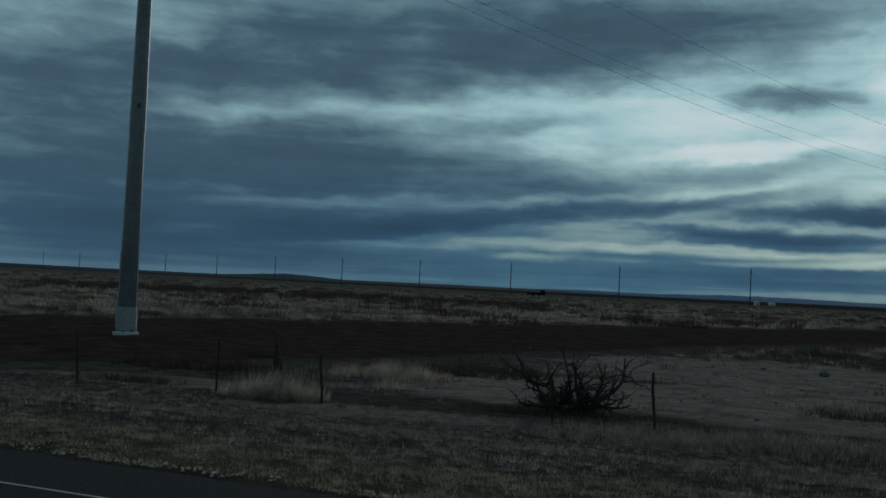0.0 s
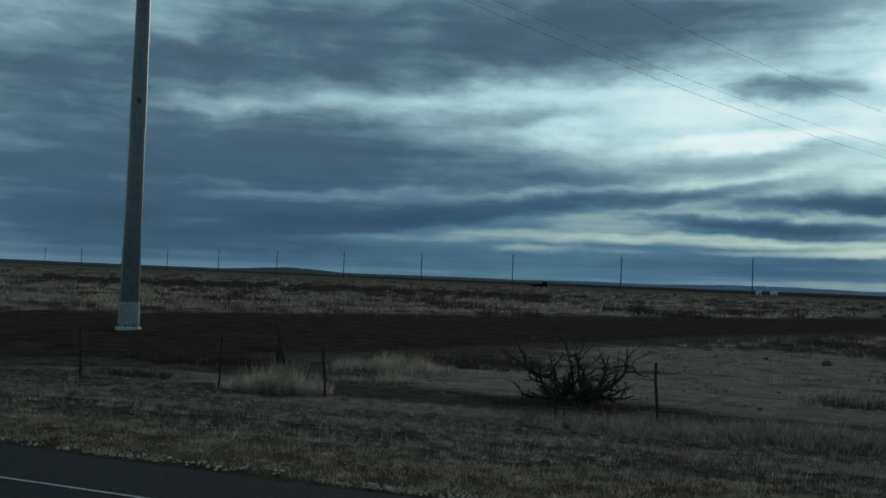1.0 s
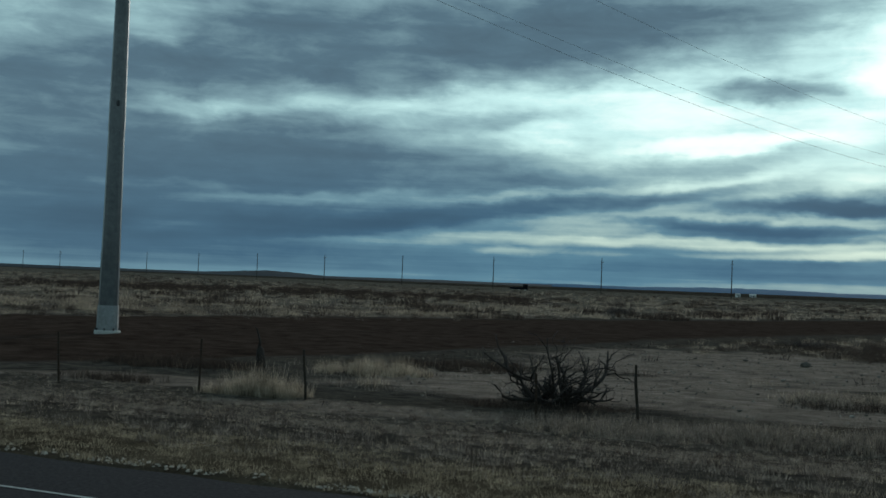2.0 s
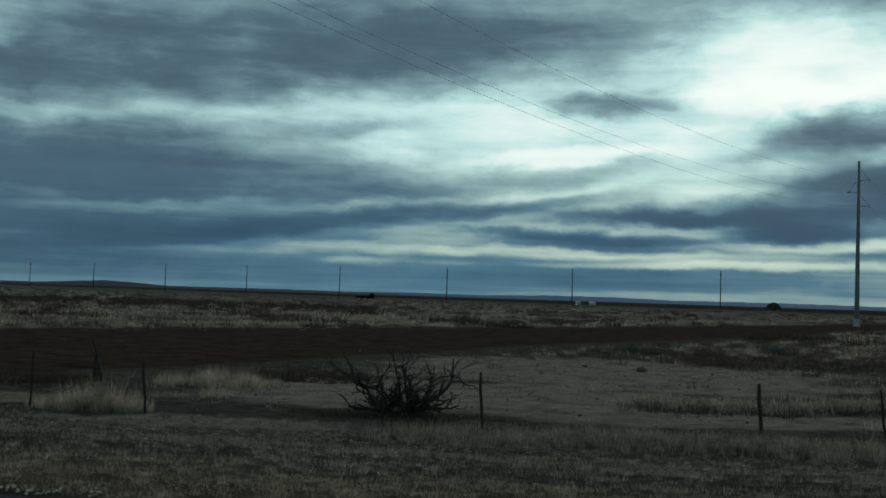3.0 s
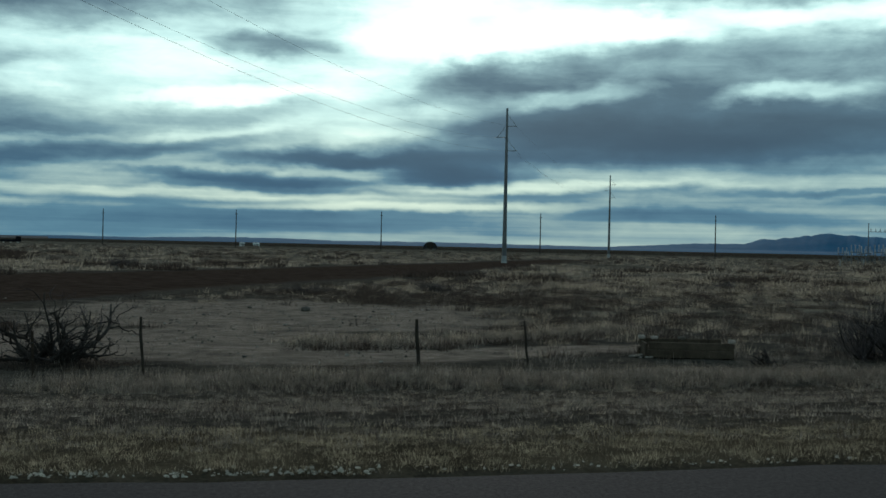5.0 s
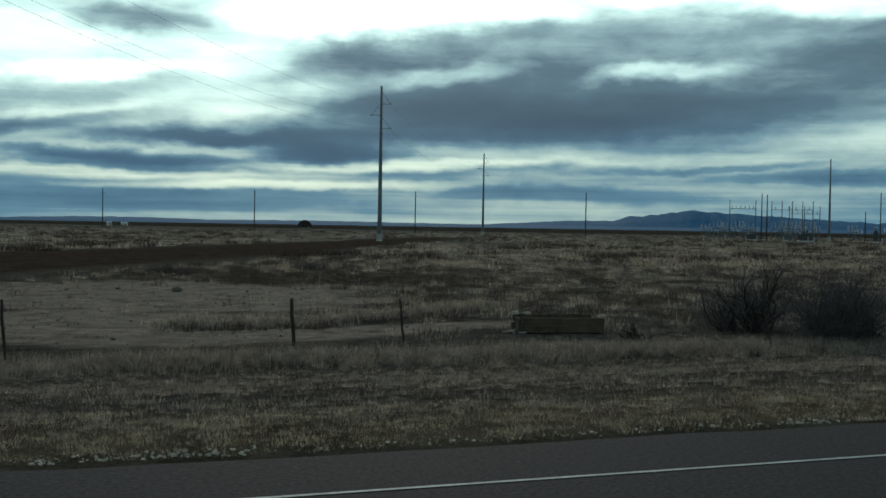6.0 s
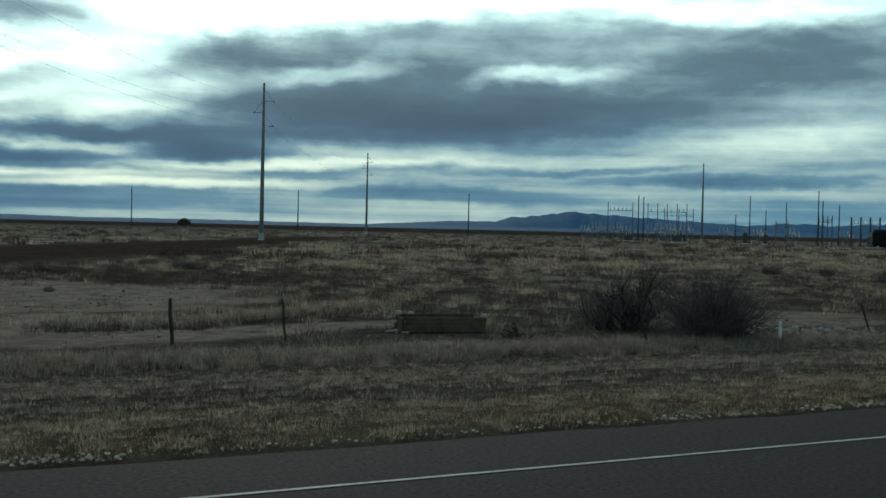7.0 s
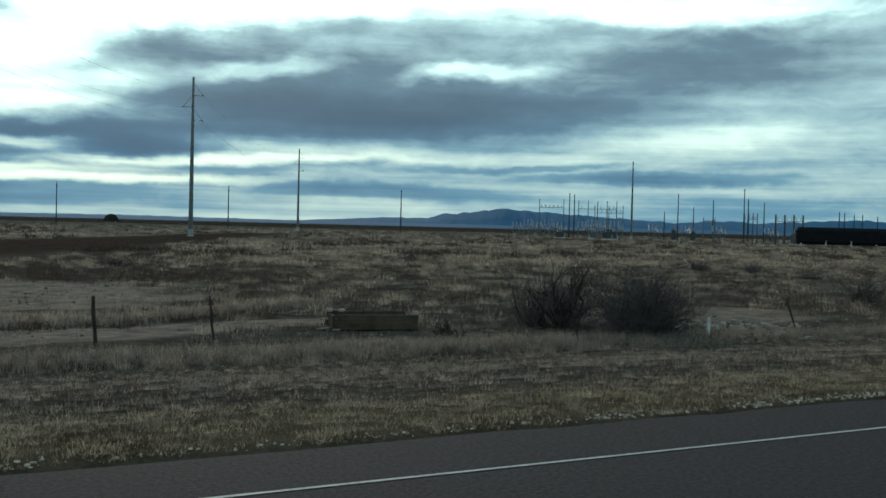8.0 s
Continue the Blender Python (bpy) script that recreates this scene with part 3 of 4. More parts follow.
grow("fence_weeds", RUSSET, 18000, 18.5, 23.5, lambda x, y: 0.9 * fence_strip(x, y + 0.6), 0.20, 14, 0.14, 0.007, 111, "dark dead weeds along the fence line", lean=0.5)


def clump_left(x, y):
    a = np.clip(1.25 * np.exp(-(((x + 9.25) / 1.3) ** 2 + ((y - 21.3) / 0.7) ** 2) * 1.5) - 0.15, 0, 1)
    b = np.clip(1.2 * np.exp(-(((x + 8.8) / 1.7) ** 2 + ((y - 28.2) / 1.1) ** 2) * 1.3) - 0.2, 0, 1)
    return np.maximum(a, 0.75 * b * patch(x, y, 1.6, 46, -0.6, 0.2))


grow("tall_clump_grass", STRAW, 90000, 20, 30.5, clump_left, 0.72, 24, 0.15, 0.0046, 113, "tall pale dead grass in a dense clump", lean=0.55, swell=0.55)


def ditch(x, y):
    mid = np.interp(x, [1.5, 3, 5.6, 9.5, 12.5], [27.2, 27.0, 27.2, 29.4, 31.5])
    return np.exp(-((y - mid) / 0.8) ** 2) * smooth01((x - 1.6) / 1.0) * smooth01((14 - x) / 2)


grow("ditch_grass", GREY_GRASS, 30000, 24, 34, ditch, 0.32, 13, 0.14, 0.008, 115, "knee-high grey grass along a shallow ditch", lean=0.7)
grow("ditch_straw", STRAW, 16000, 25, 35, lambda x, y: ditch(x, y - 0.7), 0.32, 12, 0.13, 0.007, 117, "pale dry grass along a shallow ditch", lean=0.7)


grow("ditch_weeds", RUSSET, 24000, 24, 34, lambda x, y: ditch(x, y + 0.55), 0.20, 12, 0.15, 0.009, 137, "dark dead weeds along a shallow ditch", lean=0.6)
grow("bush_litter", RUSSET, 16000, 20, 26, lambda x, y: ellipse(x, y, -3.5, 22.7, 2.1, 0.8), 0.15, 14, 0.16, 0.009, 139, "dark dead weeds matted under a dead bush", lean=0.9)


def middle_keep(x, y):
    return (1 - turned_zone(x, y + 5)) * (1 - 0.7 * turned_zone(x, y + 10)) * clear_of_sand(x, y) * (1 - 0.97 * turned_zone(x, y)) * (1 - 0.8 * smooth01((8 + 0.1 * (y - 22) - np.abs(x - 0.5)) / 3) * smooth01((46 - y) / 3))


def weed_mounds(x, y):
    """Low banks of dark weeds beside the turned earth."""
    m = np.maximum(ellipse(x, y, 12.5, 48, 7, 4.5), ellipse(x, y, 6, 54, 3.6, 2.0))
    m = np.maximum(m, 0.4 * ellipse(x, y, -13.7, 22.3, 1.6, 0.7))
    m = np.maximum(m, 0.35 * ellipse(x, y, -14.2, 27.0, 2.2, 1.3))
    return np.maximum(m, 0.22 * ellipse(x, y, -7.2, 32.0, 2.3, 1.6))


grow("mound_weeds", RUSSET, 80000, 20.5, 36, weed_mounds, 0.50, 16, 0.20, 0.0065, 141, "dark dead weeds banked beside turned earth", lean=0.6, swell=0.5)


def straw_patch(x, y):
    return patch(x, y, 4.3, 55, 0.2, 0.45) * (1 - 0.9 * weed_mounds(x, y))


grow("plain_grass", GREY_GRASS, 34000, 22, 75, lambda x, y: middle_keep(x, y) * (0.12 + 0.88 * patch(x, y, 3.4, 54, -0.1, 0.4)) * (1 - 0.7 * straw_patch(x, y)), 0.22, 18, 0.26, 0.0062, 119, "grey bunches of dead grass over the plain", lean=0.5)
grow("plain_straw", STRAW, 26000, 24, 80, lambda x, y: 0.7 * middle_keep(x, y) * straw_patch(x, y), 0.36, 26, 0.34, 0.0062, 121, "pale bunches of dead grass over the plain", lean=0.5)
grow("plain_weeds", RUSSET, 40000, 24, 85, lambda x, y: np.maximum(middle_keep(x, y) * patch(x, y, 5.2, 56, -0.2, 0.3) * (1 - 0.85 * straw_patch(x, y)), weed_mounds(x, y)), 0.32, 22, 0.36, 0.0085, 123, "dark russet weeds in patches over the plain", lean=0.6)
grow("sand_weeds", RUSSET, 16000, 22, 52, lambda x, y: 0.75 * sand_zone(x, y) * patch(x, y, 1.5, 63, 0.1, 0.6), 0.075, 11, 0.08, 0.005, 133, "small dark weeds scattered over pale sand", lean=0.9)
grow("sand_grass", GREY_GRASS, 14000, 22, 52, lambda x, y: 0.6 * sand_zone(x, y) * patch(x, y, 2.5, 64, 0.1, 0.6), 0.10, 11, 0.09, 0.005, 135, "small grey tufts scattered over pale sand", lean=0.8)
grow("far_straw", STRAW, 60000, 60, 400, lambda x, y: clear_of_sand(x, y) * (1 - turned_zone(x, y)) * straw_zone(x, y) * (0.2 + 0.8 * patch(x, y, 26, 57)) * patch(x, y, 7, 60, 0.0, 0.4), 0.42, 11, 0.7, 0.04, 125, "pale dead grass far over the plain", power=2, lean=0.6)
grow("far_grey", GREY_GRASS, 16000, 60, 400, lambda x, y: clear_of_sand(x, y) * (1 - turned_zone(x, y)) * straw_zone(x, y), 0.34, 9, 0.6, 0.04, 127, "grey dead grass far over the plain", power=2, lean=0.6)
grow("far_scrub", RUSSET, 14000, 75, 420, lambda x, y: (1 - turned_zone(x, y)) * patch(x, y, 22, 58, 0.3, 0.7), 0.8, 26, 0.8, 0.05, 129, "low dark scrub far over the plain", power=2, lean=0.8)


def scrub_row():
    """A broken line of dark scrub beyond the turned earth."""
    rng = np.random.RandomState(77)
    a, d = np.radians(rng.uniform(-36, -9, 900)), rng.uniform(150, 195, 900) + 12 * rng.randn(900)
    x, y = d * np.sin(a), d * np.cos(a)
    ok = waves(x, y, 16, 78) > -0.1
    x, y = x[ok], y[ok]
    n = len(x)
    tufts("scrub_row", RUSSET, x, y, 1.0 * rng.uniform(0.5, 1.2, n), 34, 0.9 * np.ones(n), 0.05 * np.ones(n), 79, "broken row of dark scrub far over the plain", 0.8)


scrub_row()
grow("horizon_scrub", RUSSET, 5000, 430, 1500, lambda x, y: brush_zone(x, y), 0.8, 14, 2.6, 0.3, 131, "dark mesquite scrub along the horizon", power=2, lean=0.7)


# ---- steel line ----
def line_pole(name, x, y, heading, label, tall=25.2, arms=True, base_r=0.39, top_r=0.17):
    """A tall tapered steel pole on a concrete footing; heading: the bearing along which its wires run."""
    z = float(land(x, y))
    thing = tagged(empty(name, x, y, z, -heading), label, "utility pole", "steel line poles")
    bm = bmesh.new()
    cut = tall * 0.37
    rc = base_r + (top_r - base_r) * 0.37
    tube(bm, [(0, 0, 0.55), (0, 0, cut)], [base_r, rc], 12)
    part("lower_shaft", bm, STEEL, thing)
    bm = bmesh.new()
    tube(bm, [(0, 0, cut - 1.2), (0, 0, tall)], [rc * 1.09, top_r], 12)
    part("upper_shaft", bm, STEEL, thing)
    bm = bmesh.new()
    tube(bm, [(0, 0, 0.12), (0, 0, 1.12)], [base_r * 1.10, base_r * 1.06], 12)
    part("base_sleeve", bm, DULL_GALV, thing, "pale galvanised sleeve")
    bm = bmesh.new()
    tube(bm, [(0, 0, -0.6), (0, 0, 0.10), (0, 0, 0.13)], [base_r * 1.32, base_r * 1.32, base_r * 1.25], 20)
    part("footing", bm, CONCRETE, thing, "pale concrete footing")
    for k in range(8):
        bm = bmesh.new()
        c, s = math.cos(k * math.tau / 8), math.sin(k * math.tau / 8)
        tube(bm, [(c * base_r * 1.2, s * base_r * 1.2, 0.1), (c * base_r * 1.2, s * base_r * 1.2, 0.22)], 0.03, 6)
        part("anchor_bolt", bm, DARK_STEEL, thing)
    for k, h in enumerate((9.2, 14.0, 17.5)):
        bm = bmesh.new()
        r = base_r + (top_r - base_r) * h / tall
        block(bm, r * 0.86, -r * 0.5, h, 0.16, 0.1, 0.22, 0.02)
        part("step_bracket", bm, DARK_STEEL, thing)
    bm = bmesh.new()
    tube(bm, [(0, 0, tall), (0, 0, tall + 0.06)], [top_r * 1.15, top_r * 0.9], 12)
    part("cap", bm, DARK_STEEL, thing)
    tips = []
    if arms:
        for side, h in ((1, 22.3), (-1, 20.5), (1, 18.3)):
            arm = new("insulator_arm")
            arm.parent = thing
            bm = bmesh.new()
            n = 15
            pts = [(side * (0.15 + 1.4 * i / n), 0, h + 0.08 * i / n) for i in range(n + 1)]
            tube(bm, pts, [0.075 if i % 2 else 0.045 for i in range(n + 1)], 8)
            part("post_insulator", bm, PORCELAIN, arm)
            bm = bmesh.new()
            pts = [(side * (0.12 + 1.43 * i / n), 0, h + 1.9 - 1.82 * i / n) for i in range(n + 1)]
            tube(bm, pts, [0.05 if i % 2 else 0.03 for i in range(n + 1)], 8)
            part("brace_insulator", bm, PORCELAIN, arm)
            bm = bmesh.new()
            block(bm, side * 1.58, 0, h + 0.03, 0.14, 0.4, 0.16, 0.03)
            part("clamp", bm, DARK_STEEL, arm)
            m = thing.matrix_basis
            tips.append(m @ Vector((side * 1.6, 0, h - 0.05)))
    tips.append(thing.matrix_basis @ Vector((0, 0, tall + 0.05)))
    return tips


def wire(a, b, sag, name="power_line", r=0.010):
    pts = []
    for i in range(41):
        s = i / 40
        p = a.lerp(b, s)
        p.z -= 4 * sag * s * (1 - s)
        pts.append(p)
    bm = bmesh.new()
    tube(bm, pts, r, 5)
    tagged(part(name, bm, WIRE), "dark overhead wire strung between steel poles", "power line", "overhead wires")


HEADING = 28.5
A = line_pole("steel_pole", -23.1, 38.0, HEADING, "tall tapered grey steel pole on a concrete footing")
B = line_pole("steel_pole", 47.2, 167.3, HEADING, "tall grey steel pole with braced insulators")
C = line_pole("steel_pole", 119.5, 306.0, HEADING, "tall grey steel pole far over the plain")
before = [Vector((p.x - 75, p.y - 138, p.z)) for p in A]
for i in range(3):
    sag = 3.3
    wire(before[i], A[i], sag)
    wire(A[i], B[i], sag)
    wire(B[i], C[i], sag)
D = line_pole("steel_pole", *at(39.2, 350)[:2], 75, "tall grey steel pole beside the substation", arms=False)


# ---- far row of wooden poles ----
def wood_pole(x, y, turn, tall=14.6):
    z = float(land(x, y))
    thing = tagged(empty("wooden_pole", x, y, z, turn), "dark creosoted wooden pole with a short crossarm", "utility pole", "far row of wooden poles")
    bm = bmesh.new()
    tube(bm, [(0, 0, -0.5), (0, 0, tall)], [0.24, 0.15], 8)
    part("shaft", bm, POLE_WOOD, thing)
    bm = bmesh.new()
    block(bm, 0.0, 0.17, tall - 1.6, 0.12, 0.12, 0.16, 0.01)
    block(bm, 0.0, 0.2, tall - 1.55, 0.14, 1.9, 0.12, 0.01)
    part("crossarm", bm, POLE_WOOD, thing)
    for d, h in ((-0.85, tall - 1.35), (0.85, tall - 1.35), (0, tall + 0.05)):
        bm = bmesh.new()
        tube(bm, [(0, d + (0.2 if d else 0), h - 0.15), (0, d + (0.2 if d else 0), h), (0, d + (0.2 if d else 0), h + 0.18)], [0.03, 0.08, 0.05], 6)
        part("insulator", bm, PORCELAIN, thing)
    return thing


first = None
sa, ca = math.sin(radians(29.8)), math.cos(radians(29.8))
for k in range(-3, 15):
    d, s = 365.0, (-0.1115 + 0.1632 * k) * 365.0
    x, y = sa * d - ca * s, ca * d + sa * s
    if first is None:
        first = wood_pole(x, y, 31.5)
    else:
        copy_thing(first, pose(x, y, float(land(x, y)), 0, 0, -31.5 + math.sin(k * 5.1)))


# ---- fence posts ----
def fence_post(x, y, tall, tip, wood, label, r=0.045):
    """An old fence post; tip: how far its top leans along x and y."""
    z = float(land(x, y))
    thing = tagged(empty("fence_post", x, y, z), label, "fence post", "fence posts")
    bm = bmesh.new()
    pts = [(tip[0] * s, tip[1] * s, -0.3 + (tall + 0.3) * s) for s in (0, 0.25, 0.5, 0.75, 1)]
    pts = [(p[0] + 0.012 * math.sin(i * 2.1 + x), p[1] + 0.01 * math.cos(i * 1.7 + y), p[2]) for i, p in enumerate(pts)]
    if wood:
        tube(bm, pts, [r * 1.15, r * 1.05, r, r * 1.05, r * 0.85], 8)
        part("post", bm, WOOD, thing)
    else:
        for q in ((-0.02, 0, 0.04, 0.007), (0, 0.018, 0.007, 0.036)):
            made = bmesh.ops.create_cube(bm, size=1, matrix=Matrix.Translation((q[0] * 0, q[1], tall / 2 - 0.15)) @ Matrix.Diagonal((q[2] * 1.2, q[3] * 1.2, tall + 0.3, 1)))
            for v in made["verts"]:
                f = (v.co.z + 0.3) / (tall + 0.3)
                v.co.x += tip[0] * f
                v.co.y += tip[1] * f
        for h in range(8):
            f = (0.25 + h * 0.1) / tall
            block(bm, tip[0] * f, tip[1] * f - 0.012, 0.25 + h * 0.1, 0.02, 0.014, 0.012)
        part("post", bm, RUST, thing)
    for h in (0.35, 0.65, 0.92):
        if h < tall - 0.05:
            bm = bmesh.new()
            f = (h + 0.3) / (tall + 0.3)
            tube(bm, [(tip[0] * f - r, tip[1] * f - r * 0.9, h), (tip[0] * f, tip[1] * f - r * 1.35, h + 0.004), (tip[0] * f + r, tip[1] * f - r * 0.9, h)], 0.004, 4)
            part("wire_clip", bm, DARK_STEEL, thing)


for x, y, tall, tip, wood, label in (
        (-13.9, 21.0, 1.15, (-0.08, 0.0), False, "thin rusted steel fence post in dead grass"),
        (-10.7, 21.4, 1.15, (0.02, 0.0), False, "thin rusted steel fence post beside a grass clump"),
        (-8.07, 21.1, 1.05, (-0.10, 0.0), True, "slim weathered fence post in pale grass"),
        (-3.11, 20.7, 0.87, (-0.05, 0.05), False, "short rusted steel post in a dead bush"),
        (-1.14, 20.6, 1.12, (-0.09, 0.0), True, "slim weathered fence post beside a dead bush"),
        (4.26, 21.3, 1.09, (-0.08, 0.0), True, "stout weathered wooden fence post"),
        (6.93, 22.3, 0.98, (-0.15, 0.02), True, "slim weathered fence post leaning aside"),
        (14.51, 19.45, 0.95, (-0.30, 0.05), False, "rusted steel fence post leaning in front of shrubs"),
        (22.6, 20.5, 0.88, (-0.50, 0.05), False, "rusted steel fence post leaning far over")):
    fence_post(x, y, tall, tip, wood, label, 0.038 if "stout" in label else 0.028)
# ---- shrubs ----
def limb(rng, start, direction, length, r, steps, crook, up):
    pts, radii = [Vector(start)], [r]
    d = Vector(direction).normalized()
    for i in range(steps):
        d = (d + Vector((rng.gauss(0, crook), rng.gauss(0, crook), rng.gauss(0, crook) + up))).normalized()
        pts.append(pts[-1] + d * length / steps)
        radii.append(r * (1 - 0.72 * (i + 1) / steps))
    return pts, radii, d


def shrub(name, x, y, wide, tall, limbs, twigs, seed, label, mat=BARK, r=0.035, fine=0.006, deep=None, low=0.25, crook=0.24, up=0.05):
    """A leafless shrub: crooked limbs from one root, each a part, with finer branches and twigs."""
    rng = random.Random(seed)
    z = float(land(x, y))
    thing = tagged(empty(name, x, y, z), label, "shrub")
    ends = []
    for k in range(limbs):
        a = math.tau * (k + rng.uniform(-0.3, 0.3)) / limbs
        out = rng.uniform(0.35, 1.0)
        d = Vector((math.cos(a) * out * wide, math.sin(a) * out * (deep or wide) * 0.8, tall * rng.uniform(low, 1.0)))
        bm = bmesh.new()
        root = (rng.uniform(-0.12, 0.12) * wide, rng.uniform(-0.12, 0.12) * wide, -0.05)
        pts, radii, _ = limb(rng, root, d, d.length, r * rng.uniform(0.7, 1.2), 8, crook, up)
        tube(bm, pts, radii, 6)
        for j in range(5):
            i = rng.randint(2, 7)
            dd = (pts[i] - pts[i - 1]).normalized() + Vector((rng.gauss(0, 0.7), rng.gauss(0, 0.7), rng.uniform(0, 0.9)))
            p2, r2, _ = limb(rng, pts[i], dd, d.length * rng.uniform(0.22, 0.5), radii[i] * 0.75, 6, crook + 0.08, up)
            tube(bm, p2, r2, 5)
            ends += [(p2[q], (p2[q] - p2[q - 1]).normalized()) for q in (3, 4, 5, 6)]
        ends += [(pts[q], (pts[q] - pts[q - 1]).normalized()) for q in (5, 6, 7, 8)]
        part("limb", bm, mat, thing, smooth=True)
    bm = bmesh.new()
    for k in range(twigs):
        p, d = rng.choice(ends)
        dd = d + Vector((rng.gauss(0, 0.8), rng.gauss(0, 0.8), rng.gauss(0.25, 0.6)))
        p2, r2, _ = limb(rng, p, dd, tall * rng.uniform(0.12, 0.34), fine, 3, 0.25, 0.05)
        if min(q.z for q in p2) > 0:
            tube(bm, p2, r2, 3, cap=False)
    part("crown", bm, TWIG, thing)
    return thing


def thicket(name, x, y, wide, deep, tall, stems, seed, label):
    """A dense leafless shrub of very many thin stems that fan up from the ground."""
    rng = random.Random(seed)
    z = float(land(x, y))
    thing = tagged(empty(name, x, y, z), label, "shrub")
    clumps = 9
    for b in range(clumps):
        a, q = math.tau * (b * 0.382 + rng.uniform(-0.06, 0.06)), math.sqrt((b + 0.3) / clumps)
        rx, ry = math.cos(a) * q * wide * 0.5, math.sin(a) * q * deep * 0.5
        top = tall * (1.0 - 0.35 * q * q) * rng.uniform(0.7, 1.08)
        bm = bmesh.new()
        for k in range(stems // clumps):
            out = rng.gauss(0, 0.33), rng.gauss(0, 0.33)
            d = Vector((out[0] * top + 0.45 * rx, out[1] * top + 0.45 * ry, top * rng.uniform(0.45, 1.0)))
            pts, radii, _ = limb(rng, (rx + rng.gauss(0, 0.09), ry + rng.gauss(0, 0.09), -0.03), d, d.length, 0.0085, 5, 0.2, 0.0)
            tube(bm, pts, radii, 3, cap=False)
            for j in range(11):
                i = rng.randint(1, 5)
                dd = (pts[i] - pts[i - 1]).normalized() + Vector((rng.gauss(0, 0.8), rng.gauss(0, 0.8), rng.uniform(-0.5, 0.7)))
                p2, r2, _ = limb(rng, pts[i], dd, tall * rng.uniform(0.08, 0.26), 0.0042, 3, 0.4, 0.0)
                tube(bm, p2, r2, 3, cap=False)
        part("crown", bm, TWIG, thing)
        for k in range(2):
            bm = bmesh.new()
            d = Vector((rng.gauss(0, 0.3), rng.gauss(0, 0.3), rng.uniform(0.6, 0.95))) * top
            pts, radii, _ = limb(rng, (rx, ry, -0.05), d, d.length, 0.026, 7, 0.26, 0.03)
            tube(bm, pts, radii, 6)
            part("limb", bm, BARK, thing, smooth=True)
    return thing


shrub("dead_bush", -3.1, 23.4, 2.15, 1.1, 30, 560, 5, "dead crooked bush with bare dark branches", r=0.058, low=0.10, crook=0.34, up=0.075)
thicket("bare_shrub", 17.5, 20.9, 1.5, 1.3, 2.15, 540, 21, "dense grey leafless shrub by the fence")
thicket("bare_shrub", 16.5, 23.4, 1.9, 1.1, 1.8, 240, 22, "open grey leafless shrub with thin stems")
shrub("bare_shrub", 16.4, 22.8, 1.4, 1.75, 9, 300, 23, "grey leafless shrub with crooked dark trunk", r=0.035, low=0.6)
shrub("dead_stump", 12.35, 21.6, 0.6, 0.6, 8, 30, 31, "small dead stump with a few broken branches", r=0.055)
thicket("brush_pile", 4.6, 55.0, 2.4, 1.0, 0.6, 150, 41, "low dark heap of dead brush beside sand")
for x, y, w, h, k in ((50.0, 54.3, 1.3, 1.0, 42), (52.8, 52.1, 1.1, 0.8, 43), (49.7, 44.4, 1.6, 0.7, 44), (36.1, 70.0, 1.5, 0.8, 45), (34.9, 28.5, 1.4, 1.1, 46), (12.3, 58.0, 1.6, 0.8, 47)):
    thicket("dark_scrub", x, y, w, w * 0.7, h, 130, k, "low dark scrub among dead grass")
thicket("dark_scrub", -8.0, 102.7, 2.2, 1.6, 1.3, 200, 27, "dark rounded bush far over the plain")


def snag(x, y):
    """A rotten trunk stub with one bent branch still standing on it."""
    thing = tagged(empty("tree_stump", x, y, float(land(x, y))), "dark rotten trunk stub with one bent branch", "tree stump")
    bm = bmesh.new()
    tube(bm, [(0.08, 0, -0.1), (0.06, 0, 0.25), (0.02, 0.02, 0.52), (0.0, 0, 0.6)], [0.15, 0.13, 0.10, 0.05], 9)
    part("trunk", bm, BARK, thing, smooth=True)
    bm = bmesh.new()
    tube(bm, [(0.0, 0, 0.55), (0.02, 0, 0.75), (-0.06, 0.02, 0.95), (-0.1, 0, 1.1), (-0.17, 0, 1.14)], [0.05, 0.035, 0.03, 0.022, 0.01], 6)
    part("branch", bm, BARK, thing, smooth=True)


snag(-12.1, 27.8)


# ---- things by the fence ----
def trough(x, y, turn):
    """An old plank-sided trough with pale corner blocks."""
    thing = tagged(empty("cattle_trough", x, y, float(land(x, y)), turn), "old dark timber trough with pale corner blocks", "trough")
    for k in range(2):
        for side, dy in (("front", -0.42), ("back", 0.42)):
            bm = bmesh.new()
            block(bm, 0.02 * k - (0.1 if side == "back" else 0.0), dy, 0.10 + 0.19 * k + (0.03 * k if side == "back" else 0.0), 2.05 - 0.05 * k, 0.06, 0.18, 0.012)
            part("plank", bm, PLANK, thing)
    for dx in (-1.03, 1.03):
        bm = bmesh.new()
        block(bm, dx, 0, 0.18, 0.06, 0.78, 0.34, 0.012)
        part("end_board", bm, PLANK, thing)
    for dx, dy, h in ((-1.03, 0.4, 0.1), (1.0, -0.36, 0.09), (-0.72, 0.42, 0.08), (-0.05, 0.42, 0.08)):
        bm = bmesh.new()
        block(bm, dx, dy, 0.38 + h / 2, 0.16, 0.14, h, 0.02, 8)
        part("corner_block", bm, RUBBLE, thing, "pale concrete corner block")
    bm = bmesh.new()
    block(bm, 0, 0, 0.1, 2.0, 0.76, 0.05, 0.01)
    part("bottom", bm, PLANK, thing)


trough(11.4, 23.9, -14)


